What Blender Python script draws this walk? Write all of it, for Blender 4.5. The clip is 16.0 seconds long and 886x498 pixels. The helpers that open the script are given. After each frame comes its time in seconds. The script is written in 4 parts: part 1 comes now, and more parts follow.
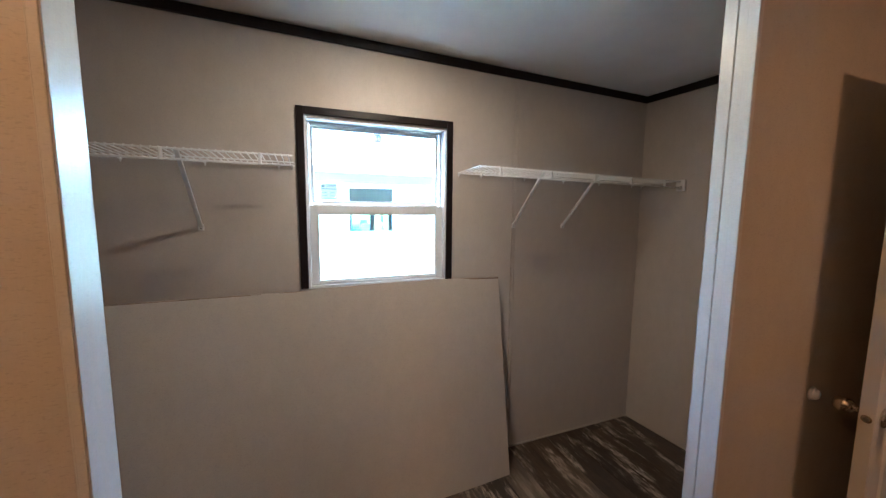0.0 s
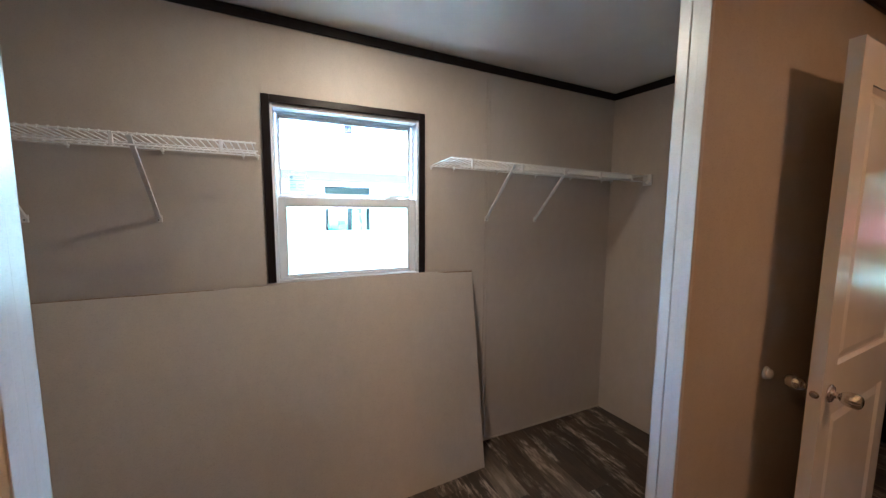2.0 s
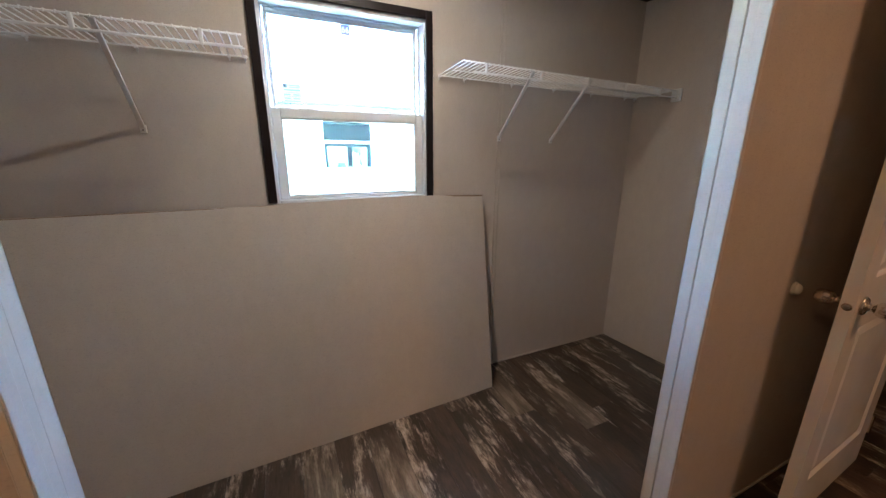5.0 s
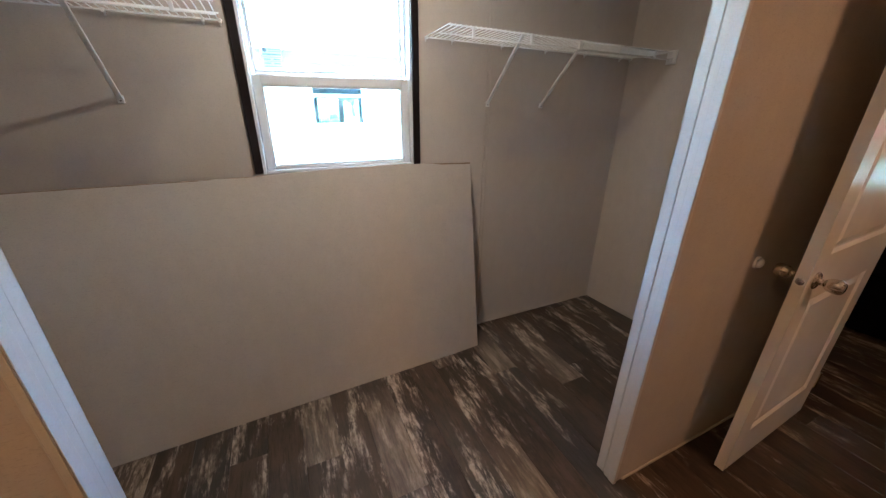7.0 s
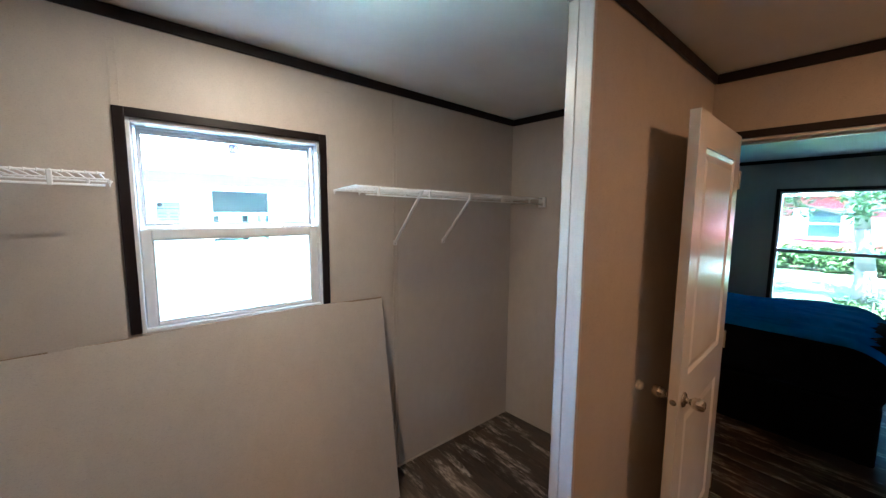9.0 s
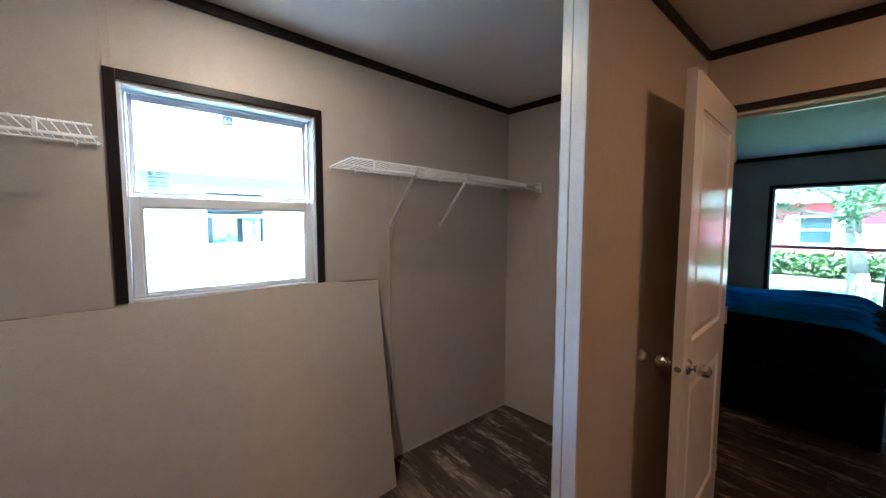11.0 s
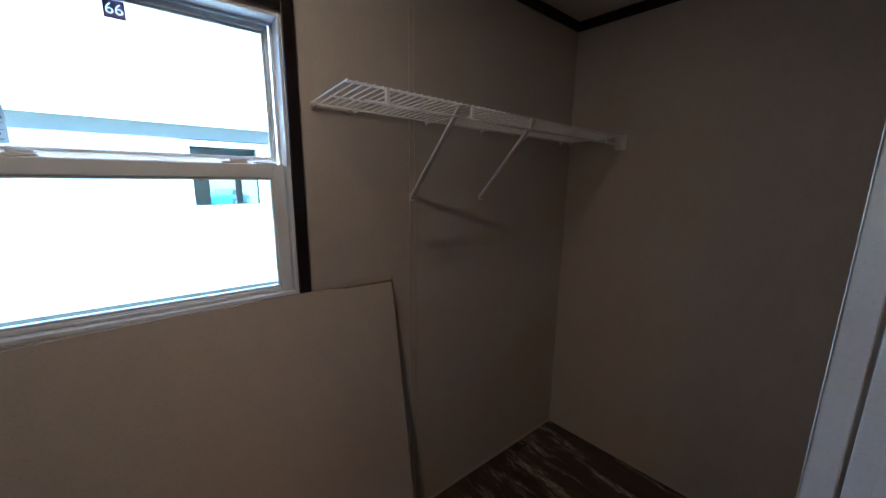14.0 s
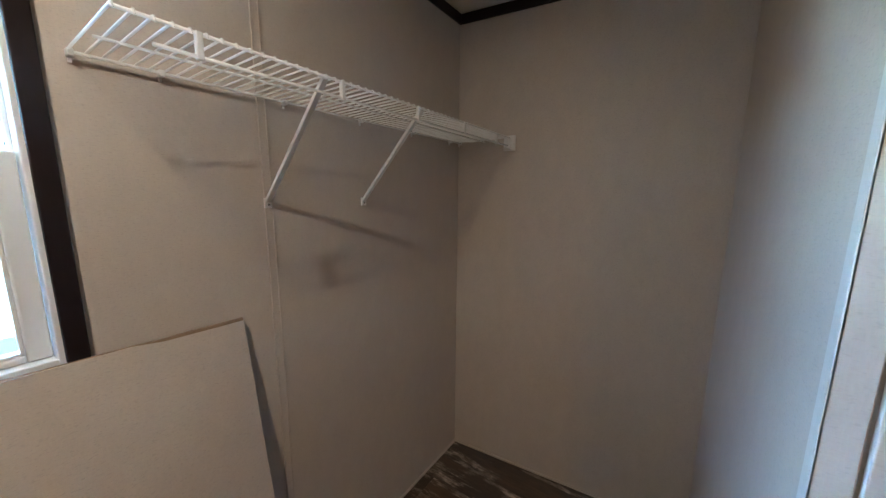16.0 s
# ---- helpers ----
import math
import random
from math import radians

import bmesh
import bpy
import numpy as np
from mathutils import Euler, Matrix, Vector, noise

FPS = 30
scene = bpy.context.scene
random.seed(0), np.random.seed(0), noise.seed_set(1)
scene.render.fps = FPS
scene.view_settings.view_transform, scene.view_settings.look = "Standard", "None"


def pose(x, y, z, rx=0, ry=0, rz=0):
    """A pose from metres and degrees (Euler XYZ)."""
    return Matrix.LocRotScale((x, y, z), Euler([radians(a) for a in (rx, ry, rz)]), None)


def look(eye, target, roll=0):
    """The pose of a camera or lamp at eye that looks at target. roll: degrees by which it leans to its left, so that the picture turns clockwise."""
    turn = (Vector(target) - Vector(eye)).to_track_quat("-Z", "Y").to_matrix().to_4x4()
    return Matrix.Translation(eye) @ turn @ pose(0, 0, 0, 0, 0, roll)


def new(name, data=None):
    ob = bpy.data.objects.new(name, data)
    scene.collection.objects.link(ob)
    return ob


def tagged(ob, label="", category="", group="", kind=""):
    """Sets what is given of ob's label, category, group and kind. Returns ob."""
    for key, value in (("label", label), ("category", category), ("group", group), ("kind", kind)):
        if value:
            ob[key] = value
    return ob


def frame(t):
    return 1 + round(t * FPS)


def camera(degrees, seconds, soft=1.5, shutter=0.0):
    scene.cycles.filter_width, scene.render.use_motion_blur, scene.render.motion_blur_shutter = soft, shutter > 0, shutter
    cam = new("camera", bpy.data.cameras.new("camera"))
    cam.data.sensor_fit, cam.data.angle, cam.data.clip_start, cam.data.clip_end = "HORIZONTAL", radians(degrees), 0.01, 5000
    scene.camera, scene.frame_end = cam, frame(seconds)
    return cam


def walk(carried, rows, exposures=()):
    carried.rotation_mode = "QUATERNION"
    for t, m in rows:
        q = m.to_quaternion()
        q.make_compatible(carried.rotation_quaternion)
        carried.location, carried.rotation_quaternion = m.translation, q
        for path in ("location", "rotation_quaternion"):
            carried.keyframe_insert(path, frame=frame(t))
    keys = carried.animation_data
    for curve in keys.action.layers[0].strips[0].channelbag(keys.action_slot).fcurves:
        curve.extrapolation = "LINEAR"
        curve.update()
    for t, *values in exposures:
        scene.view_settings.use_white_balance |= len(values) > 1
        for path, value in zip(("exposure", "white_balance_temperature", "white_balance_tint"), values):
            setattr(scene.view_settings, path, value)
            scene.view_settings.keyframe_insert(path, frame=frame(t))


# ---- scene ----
cam = camera(103.0, 16.0, soft=1.4)
PATH = [
    (0, (-2.266, -1.884, 1.561), (-1.543, -0.032, 1.346), 0.5),
    (0.5, (-2.288, -1.874, 1.551), (-1.532, -0.034, 1.347), 0.5),
    (1, (-2.265, -1.877, 1.554), (-1.505, -0.039, 1.342), 0.5),
    (1.5, (-2.209, -1.907, 1.557), (-1.428, -0.078, 1.342), 0.4),
    (2, (-2.226, -1.895, 1.515), (-1.399, -0.086, 1.307), 0.4),
    (2.5, (-2.243, -1.872, 1.488), (-1.411, -0.065, 1.277), 0.4),
    (3, (-2.238, -1.859, 1.492), (-1.418, -0.047, 1.277), 0.4),
    (3.5, (-2.223, -1.831, 1.472), (-1.404, -0.021, 1.245), 0.4),
    (4, (-2.225, -1.816, 1.432), (-1.403, -0.017, 1.135), 0.3),
    (4.5, (-2.23, -1.816, 1.406), (-1.414, -0.036, 1.002), 0.3),
    (5, (-2.23, -1.812, 1.383), (-1.437, -0.05, 0.867), 0.2),
    (5.2, (-2.22, -1.805, 1.393), (-1.432, -0.056, 0.815), 0.4),
    (7.3, (-2.188, -1.86, 1.487), (-1.389, -0.161, 0.716), 0.2),
    (7.5, (-2.182, -1.855, 1.503), (-1.371, -0.181, 0.769), 0.1),
    (8, (-2.172, -1.828, 1.56), (-1.243, -0.193, 0.878), 0.4),
    (8.4, (-2.167, -1.84, 1.614), (-1.1, -0.232, 1.088), 0.5),
    (8.5, (-2.171, -1.84, 1.619), (-1.065, -0.241, 1.148), 0.5),
    (9, (-2.181, -1.853, 1.666), (-0.933, -0.304, 1.455), 0.4),
    (9.2, (-2.176, -1.866, 1.647), (-0.898, -0.334, 1.52), 0.2),
    (11.3, (-2.177, -1.825, 1.474), (-0.914, -0.282, 1.322), 0.1),
    (11.5, (-2.18, -1.806, 1.482), (-0.94, -0.249, 1.292), 0.3),
    (12, (-2.221, -1.769, 1.467), (-1.042, -0.181, 1.164), 0.3),
    (12.5, (-2.111, -1.674, 1.497), (-1.002, -0.052, 1.129), 0.3),
    (13, (-1.96, -1.535, 1.492), (-0.888, 0.115, 1.129), 0.2),
    (13.5, (-1.9, -1.409, 1.514), (-0.829, 0.238, 1.142), 0.2),
    (14, (-1.838, -1.187, 1.541), (-0.624, 0.356, 1.159), 0.6),
    (14.5, (-1.768, -1.07, 1.543), (-0.323, 0.26, 1.164), 0.6),
    (15, (-1.722, -1.092, 1.56), (-0.15, 0.087, 1.192), 0.4),
    (15.3, (-1.726, -1.09, 1.56), (-0.104, 0.024, 1.201), 0.3),
    (15.5, (-1.723, -1.084, 1.564), (-0.084, 0.005, 1.208), 0.3),
    (16, (-1.64, -1.014, 1.522), (-0.008, 0.09, 1.181), 0.4),
]
EXPOSURES = [(t, 5.48 + e, k, n) for t, e, k, n in ((0, 0.05, 5020, 2), (3.5, 0.22, 4920, 1), (5, 0.3, 4850, 1), (7.3, 0.4, 4830, 0), (8, 0.46, 4850, 0), (9, 0.25, 4850, 0), (11.5, 0.04, 4850, 2), (12.8, 0.0, 4850, 2), (13.3, -0.22, 5000, 3), (14.0, -1.4, 5080, 6), (14.6, -1.78, 5350, 6), (15.0, -1.05, 6000, 10), (15.5, -0.23, 5550, 5), (16, 0.22, 4950, -1))]
walk(cam, [(t, look(eye, target, roll)) for t, eye, target, roll in PATH], EXPOSURES)

# ---- world and sun ----
world = bpy.data.worlds.new("world")
scene.world = world
world.use_nodes = True
wn = world.node_tree
sky = wn.nodes.new("ShaderNodeTexSky")
sky.sky_type, sky.sun_disc = "NISHITA", False
sky.dust_density, sky.ozone_density = 1.6, 1.0
sky.sun_elevation, sky.sun_rotation = radians(62), radians(262)
wn.links.new(sky.outputs[0], wn.nodes["Background"].inputs[0])
wn.nodes["Background"].inputs[1].default_value = 0.15
sun_data = bpy.data.lights.new("sun", "SUN")
sun_data.energy, sun_data.angle, sun_data.color = 5.0, radians(0.6), (1.0, 0.95, 0.87)
sun = new("sun", sun_data)
SUN_FROM = Vector((math.sin(radians(262)) * math.cos(radians(62)), math.cos(radians(262)) * math.cos(radians(62)), math.sin(radians(62))))
sun.matrix_world = look(SUN_FROM * 40, (0, 0, 0))
PUCK, DOME = 102.0, 1.27


# ---- materials ----
def nodes_of(name, rough=0.5, metal=0.0, spec=0.5):
    mat = bpy.data.materials.new(name)
    mat.use_nodes = True
    nt = mat.node_tree
    b = nt.nodes["Principled BSDF"]
    b.inputs["Roughness"].default_value = rough
    b.inputs["Metallic"].default_value = metal
    b.inputs["Specular IOR Level"].default_value = spec
    return mat, nt, b


def node(nt, kind, **sockets):
    n = nt.nodes.new("ShaderNode" + kind)
    for key, value in sockets.items():
        n.inputs[key.replace("_", " ")].default_value = value
    return n


def place_of(nt, scale=(1, 1, 1), random_shift=False):
    """World place scaled, shifted by a random of each object where pieces repeat."""
    geo = nt.nodes.new("ShaderNodeNewGeometry")
    mapping = node(nt, "Mapping", Scale=scale)
    nt.links.new(geo.outputs["Position"], mapping.inputs["Vector"])
    if random_shift:
        info = nt.nodes.new("ShaderNodeObjectInfo")
        mul = nt.nodes.new("ShaderNodeMath")
        mul.operation, mul.inputs[1].default_value = "MULTIPLY", 57.0
        nt.links.new(info.outputs["Random"], mul.inputs[0])
        comb = nt.nodes.new("ShaderNodeCombineXYZ")
        for k in range(3):
            nt.links.new(mul.outputs[0], comb.inputs[k])
        nt.links.new(comb.outputs[0], mapping.inputs["Location"])
    return mapping.outputs[0]


def noise_of(nt, vector, scale, detail=4.0, rough=0.6):
    n = node(nt, "TexNoise", Scale=scale, Detail=detail, Roughness=rough)
    nt.links.new(vector, n.inputs["Vector"])
    return n.outputs["Fac"]


def ramp_of(nt, fac, *stops):
    r = nt.nodes.new("ShaderNodeValToRGB")
    while len(r.color_ramp.elements) < len(stops):
        r.color_ramp.elements.new(0.5)
    for e, (at, col) in zip(r.color_ramp.elements, stops):
        e.position = at
        e.color = (*col, 1) if len(col) == 3 else (col[0], col[0], col[0], 1)
    nt.links.new(fac, r.inputs[0])
    return r.outputs[0]


def mixed(nt, fac, a, b, kind="MIX"):
    m = nt.nodes.new("ShaderNodeMix")
    m.data_type, m.blend_type = "RGBA", kind
    for sock, v in ((m.inputs[0], fac), (m.inputs[6], a), (m.inputs[7], b)):
        if isinstance(v, (int, float)):
            sock.default_value = v
        elif isinstance(v, tuple):
            sock.default_value = (*v, 1)
        else:
            nt.links.new(v, sock)
    return m.outputs[2]


def bump_of(nt, b, height, strength=0.2, distance=0.002):
    n = node(nt, "Bump", Strength=strength, Distance=distance)
    nt.links.new(height, n.inputs["Height"])
    nt.links.new(n.outputs[0], b.inputs["Normal"])


def plain(name, color, rough=0.5, metal=0.0, vary=0.12, scale=9.0, grain=260.0, bump=0.06, spec=0.5):
    """A painted, moulded or cast surface: colour with slow and fine variation, a faint relief, uneven gloss."""
    mat, nt, b = nodes_of(name, rough, metal, spec)
    p = place_of(nt)
    slow, fine = noise_of(nt, p, scale), noise_of(nt, p, grain, 2.0)
    dark = tuple(c * (1 - vary) for c in color)
    light = tuple(min(1, c * (1 + vary)) for c in color)
    col = ramp_of(nt, slow, (0.3, dark), (0.7, light))
    col = mixed(nt, 0.25, col, ramp_of(nt, fine, (0.35, dark), (0.65, light)))
    nt.links.new(col, b.inputs["Base Color"])
    nt.links.new(ramp_of(nt, slow, (0.3, (max(0.02, rough - 0.06),)), (0.7, (min(1, rough + 0.06),))), b.inputs["Roughness"])
    bump_of(nt, b, fine, bump, 0.001)
    return mat


def vinyl_wall(name, color, rough=0.5, flecks=0.5):
    """Gypsum board faced in printed vinyl: fine linen fleck and slow blotches, a few scuffs."""
    mat, nt, b = nodes_of(name, rough, 0, 0.4)
    p = place_of(nt)
    weave = noise_of(nt, place_of(nt, (1, 1, 0.22)), 330.0, 3.0, 0.7)
    weave2 = noise_of(nt, place_of(nt, (0.22, 0.22, 1)), 300.0, 3.0, 0.7)
    slow = noise_of(nt, p, 1.6, 5.0)
    mottle = noise_of(nt, place_of(nt, (1, 1, 0.6)), 16.0, 6.0, 0.7)
    scuff = noise_of(nt, place_of(nt, (1.0, 1.0, 3.0)), 2.3, 6.0, 0.7)
    dim = tuple(c * 0.9 for c in color)
    up = tuple(c * 1.06 for c in color)
    col = mixed(nt, 0.5, ramp_of(nt, weave, (0.36, dim), (0.62, up)), ramp_of(nt, weave2, (0.36, dim), (0.62, up)))
    col = mixed(nt, 0.5, col, ramp_of(nt, mottle, (0.35, dim), (0.7, up)))
    col = mixed(nt, ramp_of(nt, slow, (0.35, (0.0,)), (0.75, (0.22,))), col, tuple(c * 0.8 for c in color))
    col = mixed(nt, ramp_of(nt, scuff, (0.66, (0.0,)), (0.76, (0.3,))), col, (0.26, 0.235, 0.21))
    fleck = noise_of(nt, place_of(nt, (0.3, 0.3, 1)), 430.0, 2.0, 0.5)
    col = mixed(nt, ramp_of(nt, fleck, (0.3, (flecks,)), (0.42, (0.0,))), col, tuple(c * 0.5 for c in color))
    nt.links.new(col, b.inputs["Base Color"])
    bump_of(nt, b, weave, 0.12, 0.0008)
    return mat


def wood_vinyl(name, pale=False):
    """Dark rustic plank print: brown tone of its own for every plank, long grain, worn chalky streaks; a pale plank is bleached towards one end."""
    mat, nt, b = nodes_of(name, 0.42, 0, 0.5)
    info = nt.nodes.new("ShaderNodeObjectInfo")
    tone = ramp_of(nt, info.outputs["Random"], (0.0, (0.026, 0.018, 0.015)), (0.4, (0.035, 0.026, 0.021)), (0.65, (0.04, 0.035, 0.033)), (0.85, (0.048, 0.034, 0.026)), (1.0, (0.066, 0.047, 0.035)))
    grain = noise_of(nt, place_of(nt, (1, 0.06, 1), True), 110.0, 8.0, 0.75)
    broad = noise_of(nt, place_of(nt, (1, 0.3, 1), True), 7.0, 8.0, 0.72)
    worn = noise_of(nt, place_of(nt, (1, 0.17, 1), True), 15.0, 14.0, 0.76)
    chips = noise_of(nt, place_of(nt, (1, 0.3, 1), True), 55.0, 6.0, 0.7)
    knots = noise_of(nt, place_of(nt, (1, 0.35, 1), True), 3.8, 6.0, 0.65)
    col = mixed(nt, ramp_of(nt, broad, (0.46, (0.0,)), (0.62, (0.75,))), tone, (0.095, 0.062, 0.043))
    col = mixed(nt, ramp_of(nt, grain, (0.36, (0.7,)), (0.5, (0.0,))), col, (0.02, 0.013, 0.01))
    streak = nt.nodes.new("ShaderNodeMath")
    streak.operation = "MULTIPLY"
    nt.links.new(ramp_of(nt, worn, (0.5, (0.0,)), (0.56, (1.0,))), streak.inputs[0])
    nt.links.new(ramp_of(nt, knots, (0.47, (0.0,)), (0.56, (0.95,))), streak.inputs[1])
    broken = nt.nodes.new("ShaderNodeMath")
    broken.operation = "MULTIPLY"
    nt.links.new(streak.outputs[0], broken.inputs[0])
    nt.links.new(ramp_of(nt, chips, (0.36, (0.25,)), (0.55, (1.0,))), broken.inputs[1])
    chalk = ramp_of(nt, chips, (0.35, (0.24, 0.185, 0.14)), (0.65, (0.5, 0.43, 0.36)))
    col = mixed(nt, broken.outputs[0], col, chalk)
    if pale:
        local = nt.nodes.new("ShaderNodeTexCoord")
        axes = nt.nodes.new("ShaderNodeSeparateXYZ")
        nt.links.new(local.outputs["Object"], axes.inputs[0])
        end = node(nt, "MapRange")
        for k, v in zip(("From Min", "From Max", "To Min", "To Max"), (0.12, -0.22, 0.0, 0.8)):
            end.inputs[k].default_value = v
        nt.links.new(axes.outputs["Y"], end.inputs["Value"])
        bleached = ramp_of(nt, worn, (0.36, (0.09, 0.065, 0.048)), (0.5, (0.2, 0.155, 0.115)), (0.6, (0.36, 0.3, 0.235)))
        bleached = mixed(nt, ramp_of(nt, grain, (0.36, (0.6,)), (0.5, (0.0,))), bleached, (0.04, 0.028, 0.02))
        col = mixed(nt, end.outputs[0], col, bleached)
    nt.links.new(col, b.inputs["Base Color"])
    nt.links.new(ramp_of(nt, broad, (0.3, (0.34,)), (0.7, (0.5,))), b.inputs["Roughness"])
    bump_of(nt, b, grain, 0.25, 0.0008)
    return mat


def glass(name, clear_color=(0.97, 0.985, 0.98, 1)):
    mat = bpy.data.materials.new(name)
    mat.use_nodes = True
    nt = mat.node_tree
    out = nt.nodes["Material Output"]
    clear = node(nt, "BsdfTransparent", Color=clear_color)
    gloss = node(nt, "BsdfGlossy", Roughness=0.02)
    fres = node(nt, "Fresnel", IOR=1.45)
    mix = nt.nodes.new("ShaderNodeMixShader")
    nt.links.new(fres.outputs[0], mix.inputs[0])
    nt.links.new(clear.outputs[0], mix.inputs[1])
    nt.links.new(gloss.outputs[0], mix.inputs[2])
    nt.links.new(mix.outputs[0], out.inputs["Surface"])
    return mat


def screen_mesh(name, cover):
    """Fine dark mesh that hides a share of what lies behind it."""
    mat, nt, b = nodes_of(name, 0.7)
    b.inputs["Base Color"].default_value = (0.02, 0.02, 0.02, 1)
    gap = node(nt, "BsdfTransparent")
    mix = node(nt, "MixShader", Fac=cover)
    nt.links.new(gap.outputs[0], mix.inputs[1])
    nt.links.new(b.outputs[0], mix.inputs[2])
    nt.links.new(mix.outputs[0], nt.nodes["Material Output"].inputs["Surface"])
    return mat


def lamp_glass(name, color, strength):
    mat, nt, b = nodes_of(name, 0.4)
    b.inputs["Base Color"].default_value = (0.9, 0.88, 0.84, 1)
    b.inputs["Emission Color"].default_value = (*color, 1)
    b.inputs["Emission Strength"].default_value = strength
    return mat


def leafy(name, dark, light, scale=3.0):
    mat, nt, b = nodes_of(name, 0.5, 0, 0.35)
    geo = nt.nodes.new("ShaderNodeNewGeometry")
    col = ramp_of(nt, geo.outputs["Random Per Island"], (0.0, dark), (1.0, light))
    col = mixed(nt, ramp_of(nt, noise_of(nt, place_of(nt), scale), (0.35, (0.0,)), (0.7, (0.55,))), col, dark)
    nt.links.new(col, b.inputs["Base Color"])
    b.inputs["Transmission Weight"].default_value = 0.0
    return mat


def grassy(name):
    mat, nt, b = nodes_of(name, 0.85, 0, 0.2)
    p = place_of(nt)
    col = ramp_of(nt, noise_of(nt, p, 0.7, 6.0), (0.3, (0.05, 0.085, 0.025)), (0.5, (0.08, 0.11, 0.035)), (0.75, (0.16, 0.15, 0.08)))
    col = mixed(nt, 0.5, col, ramp_of(nt, noise_of(nt, p, 34.0, 4.0), (0.3, (0.04, 0.06, 0.018)), (0.7, (0.13, 0.16, 0.06))))
    nt.links.new(col, b.inputs["Base Color"])
    bump_of(nt, b, noise_of(nt, p, 60.0), 0.6, 0.02)
    return mat


def cloth(name, color):
    mat, nt, b = nodes_of(name, 0.9, 0, 0.03)
    p = place_of(nt)
    weave = noise_of(nt, p, 420.0, 2.0)
    col = mixed(nt, ramp_of(nt, noise_of(nt, p, 9.0, 5.0), (0.3, (0.0,)), (0.7, (0.6,))), color, tuple(c * 0.45 for c in color))
    nt.links.new(col, b.inputs["Base Color"])
    bump_of(nt, b, weave, 0.3, 0.002)
    return mat


WALL = vinyl_wall("beige_vinyl_wallboard", (0.5, 0.45, 0.395), 0.5, 0.3)
CEIL = plain("white_ceiling_texture", (0.74, 0.74, 0.72), 0.85, vary=0.05, scale=5, grain=120, bump=0.5)
TRIM = plain("espresso_trim", (0.009, 0.0055, 0.006), 0.38, vary=0.25, scale=20, spec=0.28)
JAMB = vinyl_wall("pale_wrapped_jamb", (0.56, 0.54, 0.505), 0.3, 0.2)
PVC = plain("white_window_vinyl", (0.68, 0.7, 0.72), 0.37, vary=0.04, scale=8)
WIRE = plain("white_coated_wire", (0.7, 0.7, 0.69), 0.38, vary=0.05, scale=30)
DOOR = plain("white_door_paint", (0.76, 0.745, 0.715), 0.2, vary=0.03, scale=3, grain=150, bump=0.08, spec=0.28)
PLANK = wood_vinyl("rustic_plank_vinyl")
PLANK_PALE = wood_vinyl("chalky_plank_vinyl", True)
SUB = plain("dark_subfloor", (0.03, 0.024, 0.02), 0.9)
NICKEL = plain("satin_nickel", (0.6, 0.56, 0.5), 0.2, 1.0, vary=0.08, scale=60)
GYPSUM = plain("gypsum_core", (0.22, 0.155, 0.1), 0.9, vary=0.2, scale=40, bump=0.4)
GLASS = glass("window_glass", (0.8, 0.9, 0.91, 1))
SCREEN = screen_mesh("insect_screen_mesh", 0.24)
RUBBER = plain("white_rubber", (0.75, 0.74, 0.7), 0.5, vary=0.05)
STEEL = plain("dark_screw", (0.2, 0.2, 0.2), 0.4, 0.8)
PUCK_GLASS = lamp_glass("lit_puck", (1.0, 0.7, 0.44), PUCK)
DOME_GLASS = lamp_glass("lit_dome", (1.0, 0.44, 0.17), DOME)
DOME_GLASS_BRIGHT = lamp_glass("lit_dome_bright", (1.0, 0.45, 0.165), 1.2 * DOME)
CAR_BLUE = plain("blue_car_paint", (0.02, 0.1, 0.22), 0.2, vary=0.05)
BLUE = cloth("royal_blue_blanket", (0.015, 0.13, 0.42))
# Near-black cloths: on the bed they carry its unlit side as colour.
NAVY = cloth("black_cloth_and_shade", (0.004, 0.004, 0.006))
TICK = cloth("shade_black_mattress", (0.006, 0.007, 0.012))
CUSHION = cloth("pale_cushion_cloth", (0.42, 0.46, 0.42))
SIDING = plain("cream_siding", (0.36, 0.38, 0.325), 0.6, vary=0.04, scale=2, grain=80)
WHITE_OUT = plain("white_exterior_trim", (0.8, 0.8, 0.8), 0.5, vary=0.04)
# Dark grey-blue that puts the shade of the neighbour's eave and room into colour.
SHADE_GREY = plain("grey_blue_shade", (0.068, 0.08, 0.088), 0.7, vary=0.1)
SKIRT = plain("grey_skirting", (0.014, 0.017, 0.02), 0.6, vary=0.12, scale=3)
ROOF_M = plain("pale_metal_roof", (0.78, 0.78, 0.77), 0.4, 0.0, vary=0.05, scale=1)
SHINGLE = plain("pale_roof_shingle", (0.55, 0.52, 0.5), 0.85, vary=0.2, scale=8, grain=60, bump=0.5)
RED = plain("red_siding", (0.27, 0.035, 0.035), 0.6, vary=0.1, scale=2, grain=60)
DARK_GLASS = plain("dark_window_glass", (0.016, 0.025, 0.028), 0.04, 0.0, vary=0.3, scale=3, bump=0.0, spec=0.3)
CONCRETE = plain("pale_concrete", (0.58, 0.56, 0.51), 0.85, vary=0.12, scale=2.5, grain=90, bump=0.4)
GRASS = grassy("dry_lawn")
LEAF = leafy("tree_leaves", (0.02, 0.05, 0.012), (0.07, 0.12, 0.03))
HEDGE = leafy("hedge_leaves", (0.025, 0.05, 0.012), (0.12, 0.15, 0.04))
BARK = plain("grey_bark", (0.12, 0.1, 0.085), 0.9, vary=0.35, scale=14, grain=70, bump=0.8)
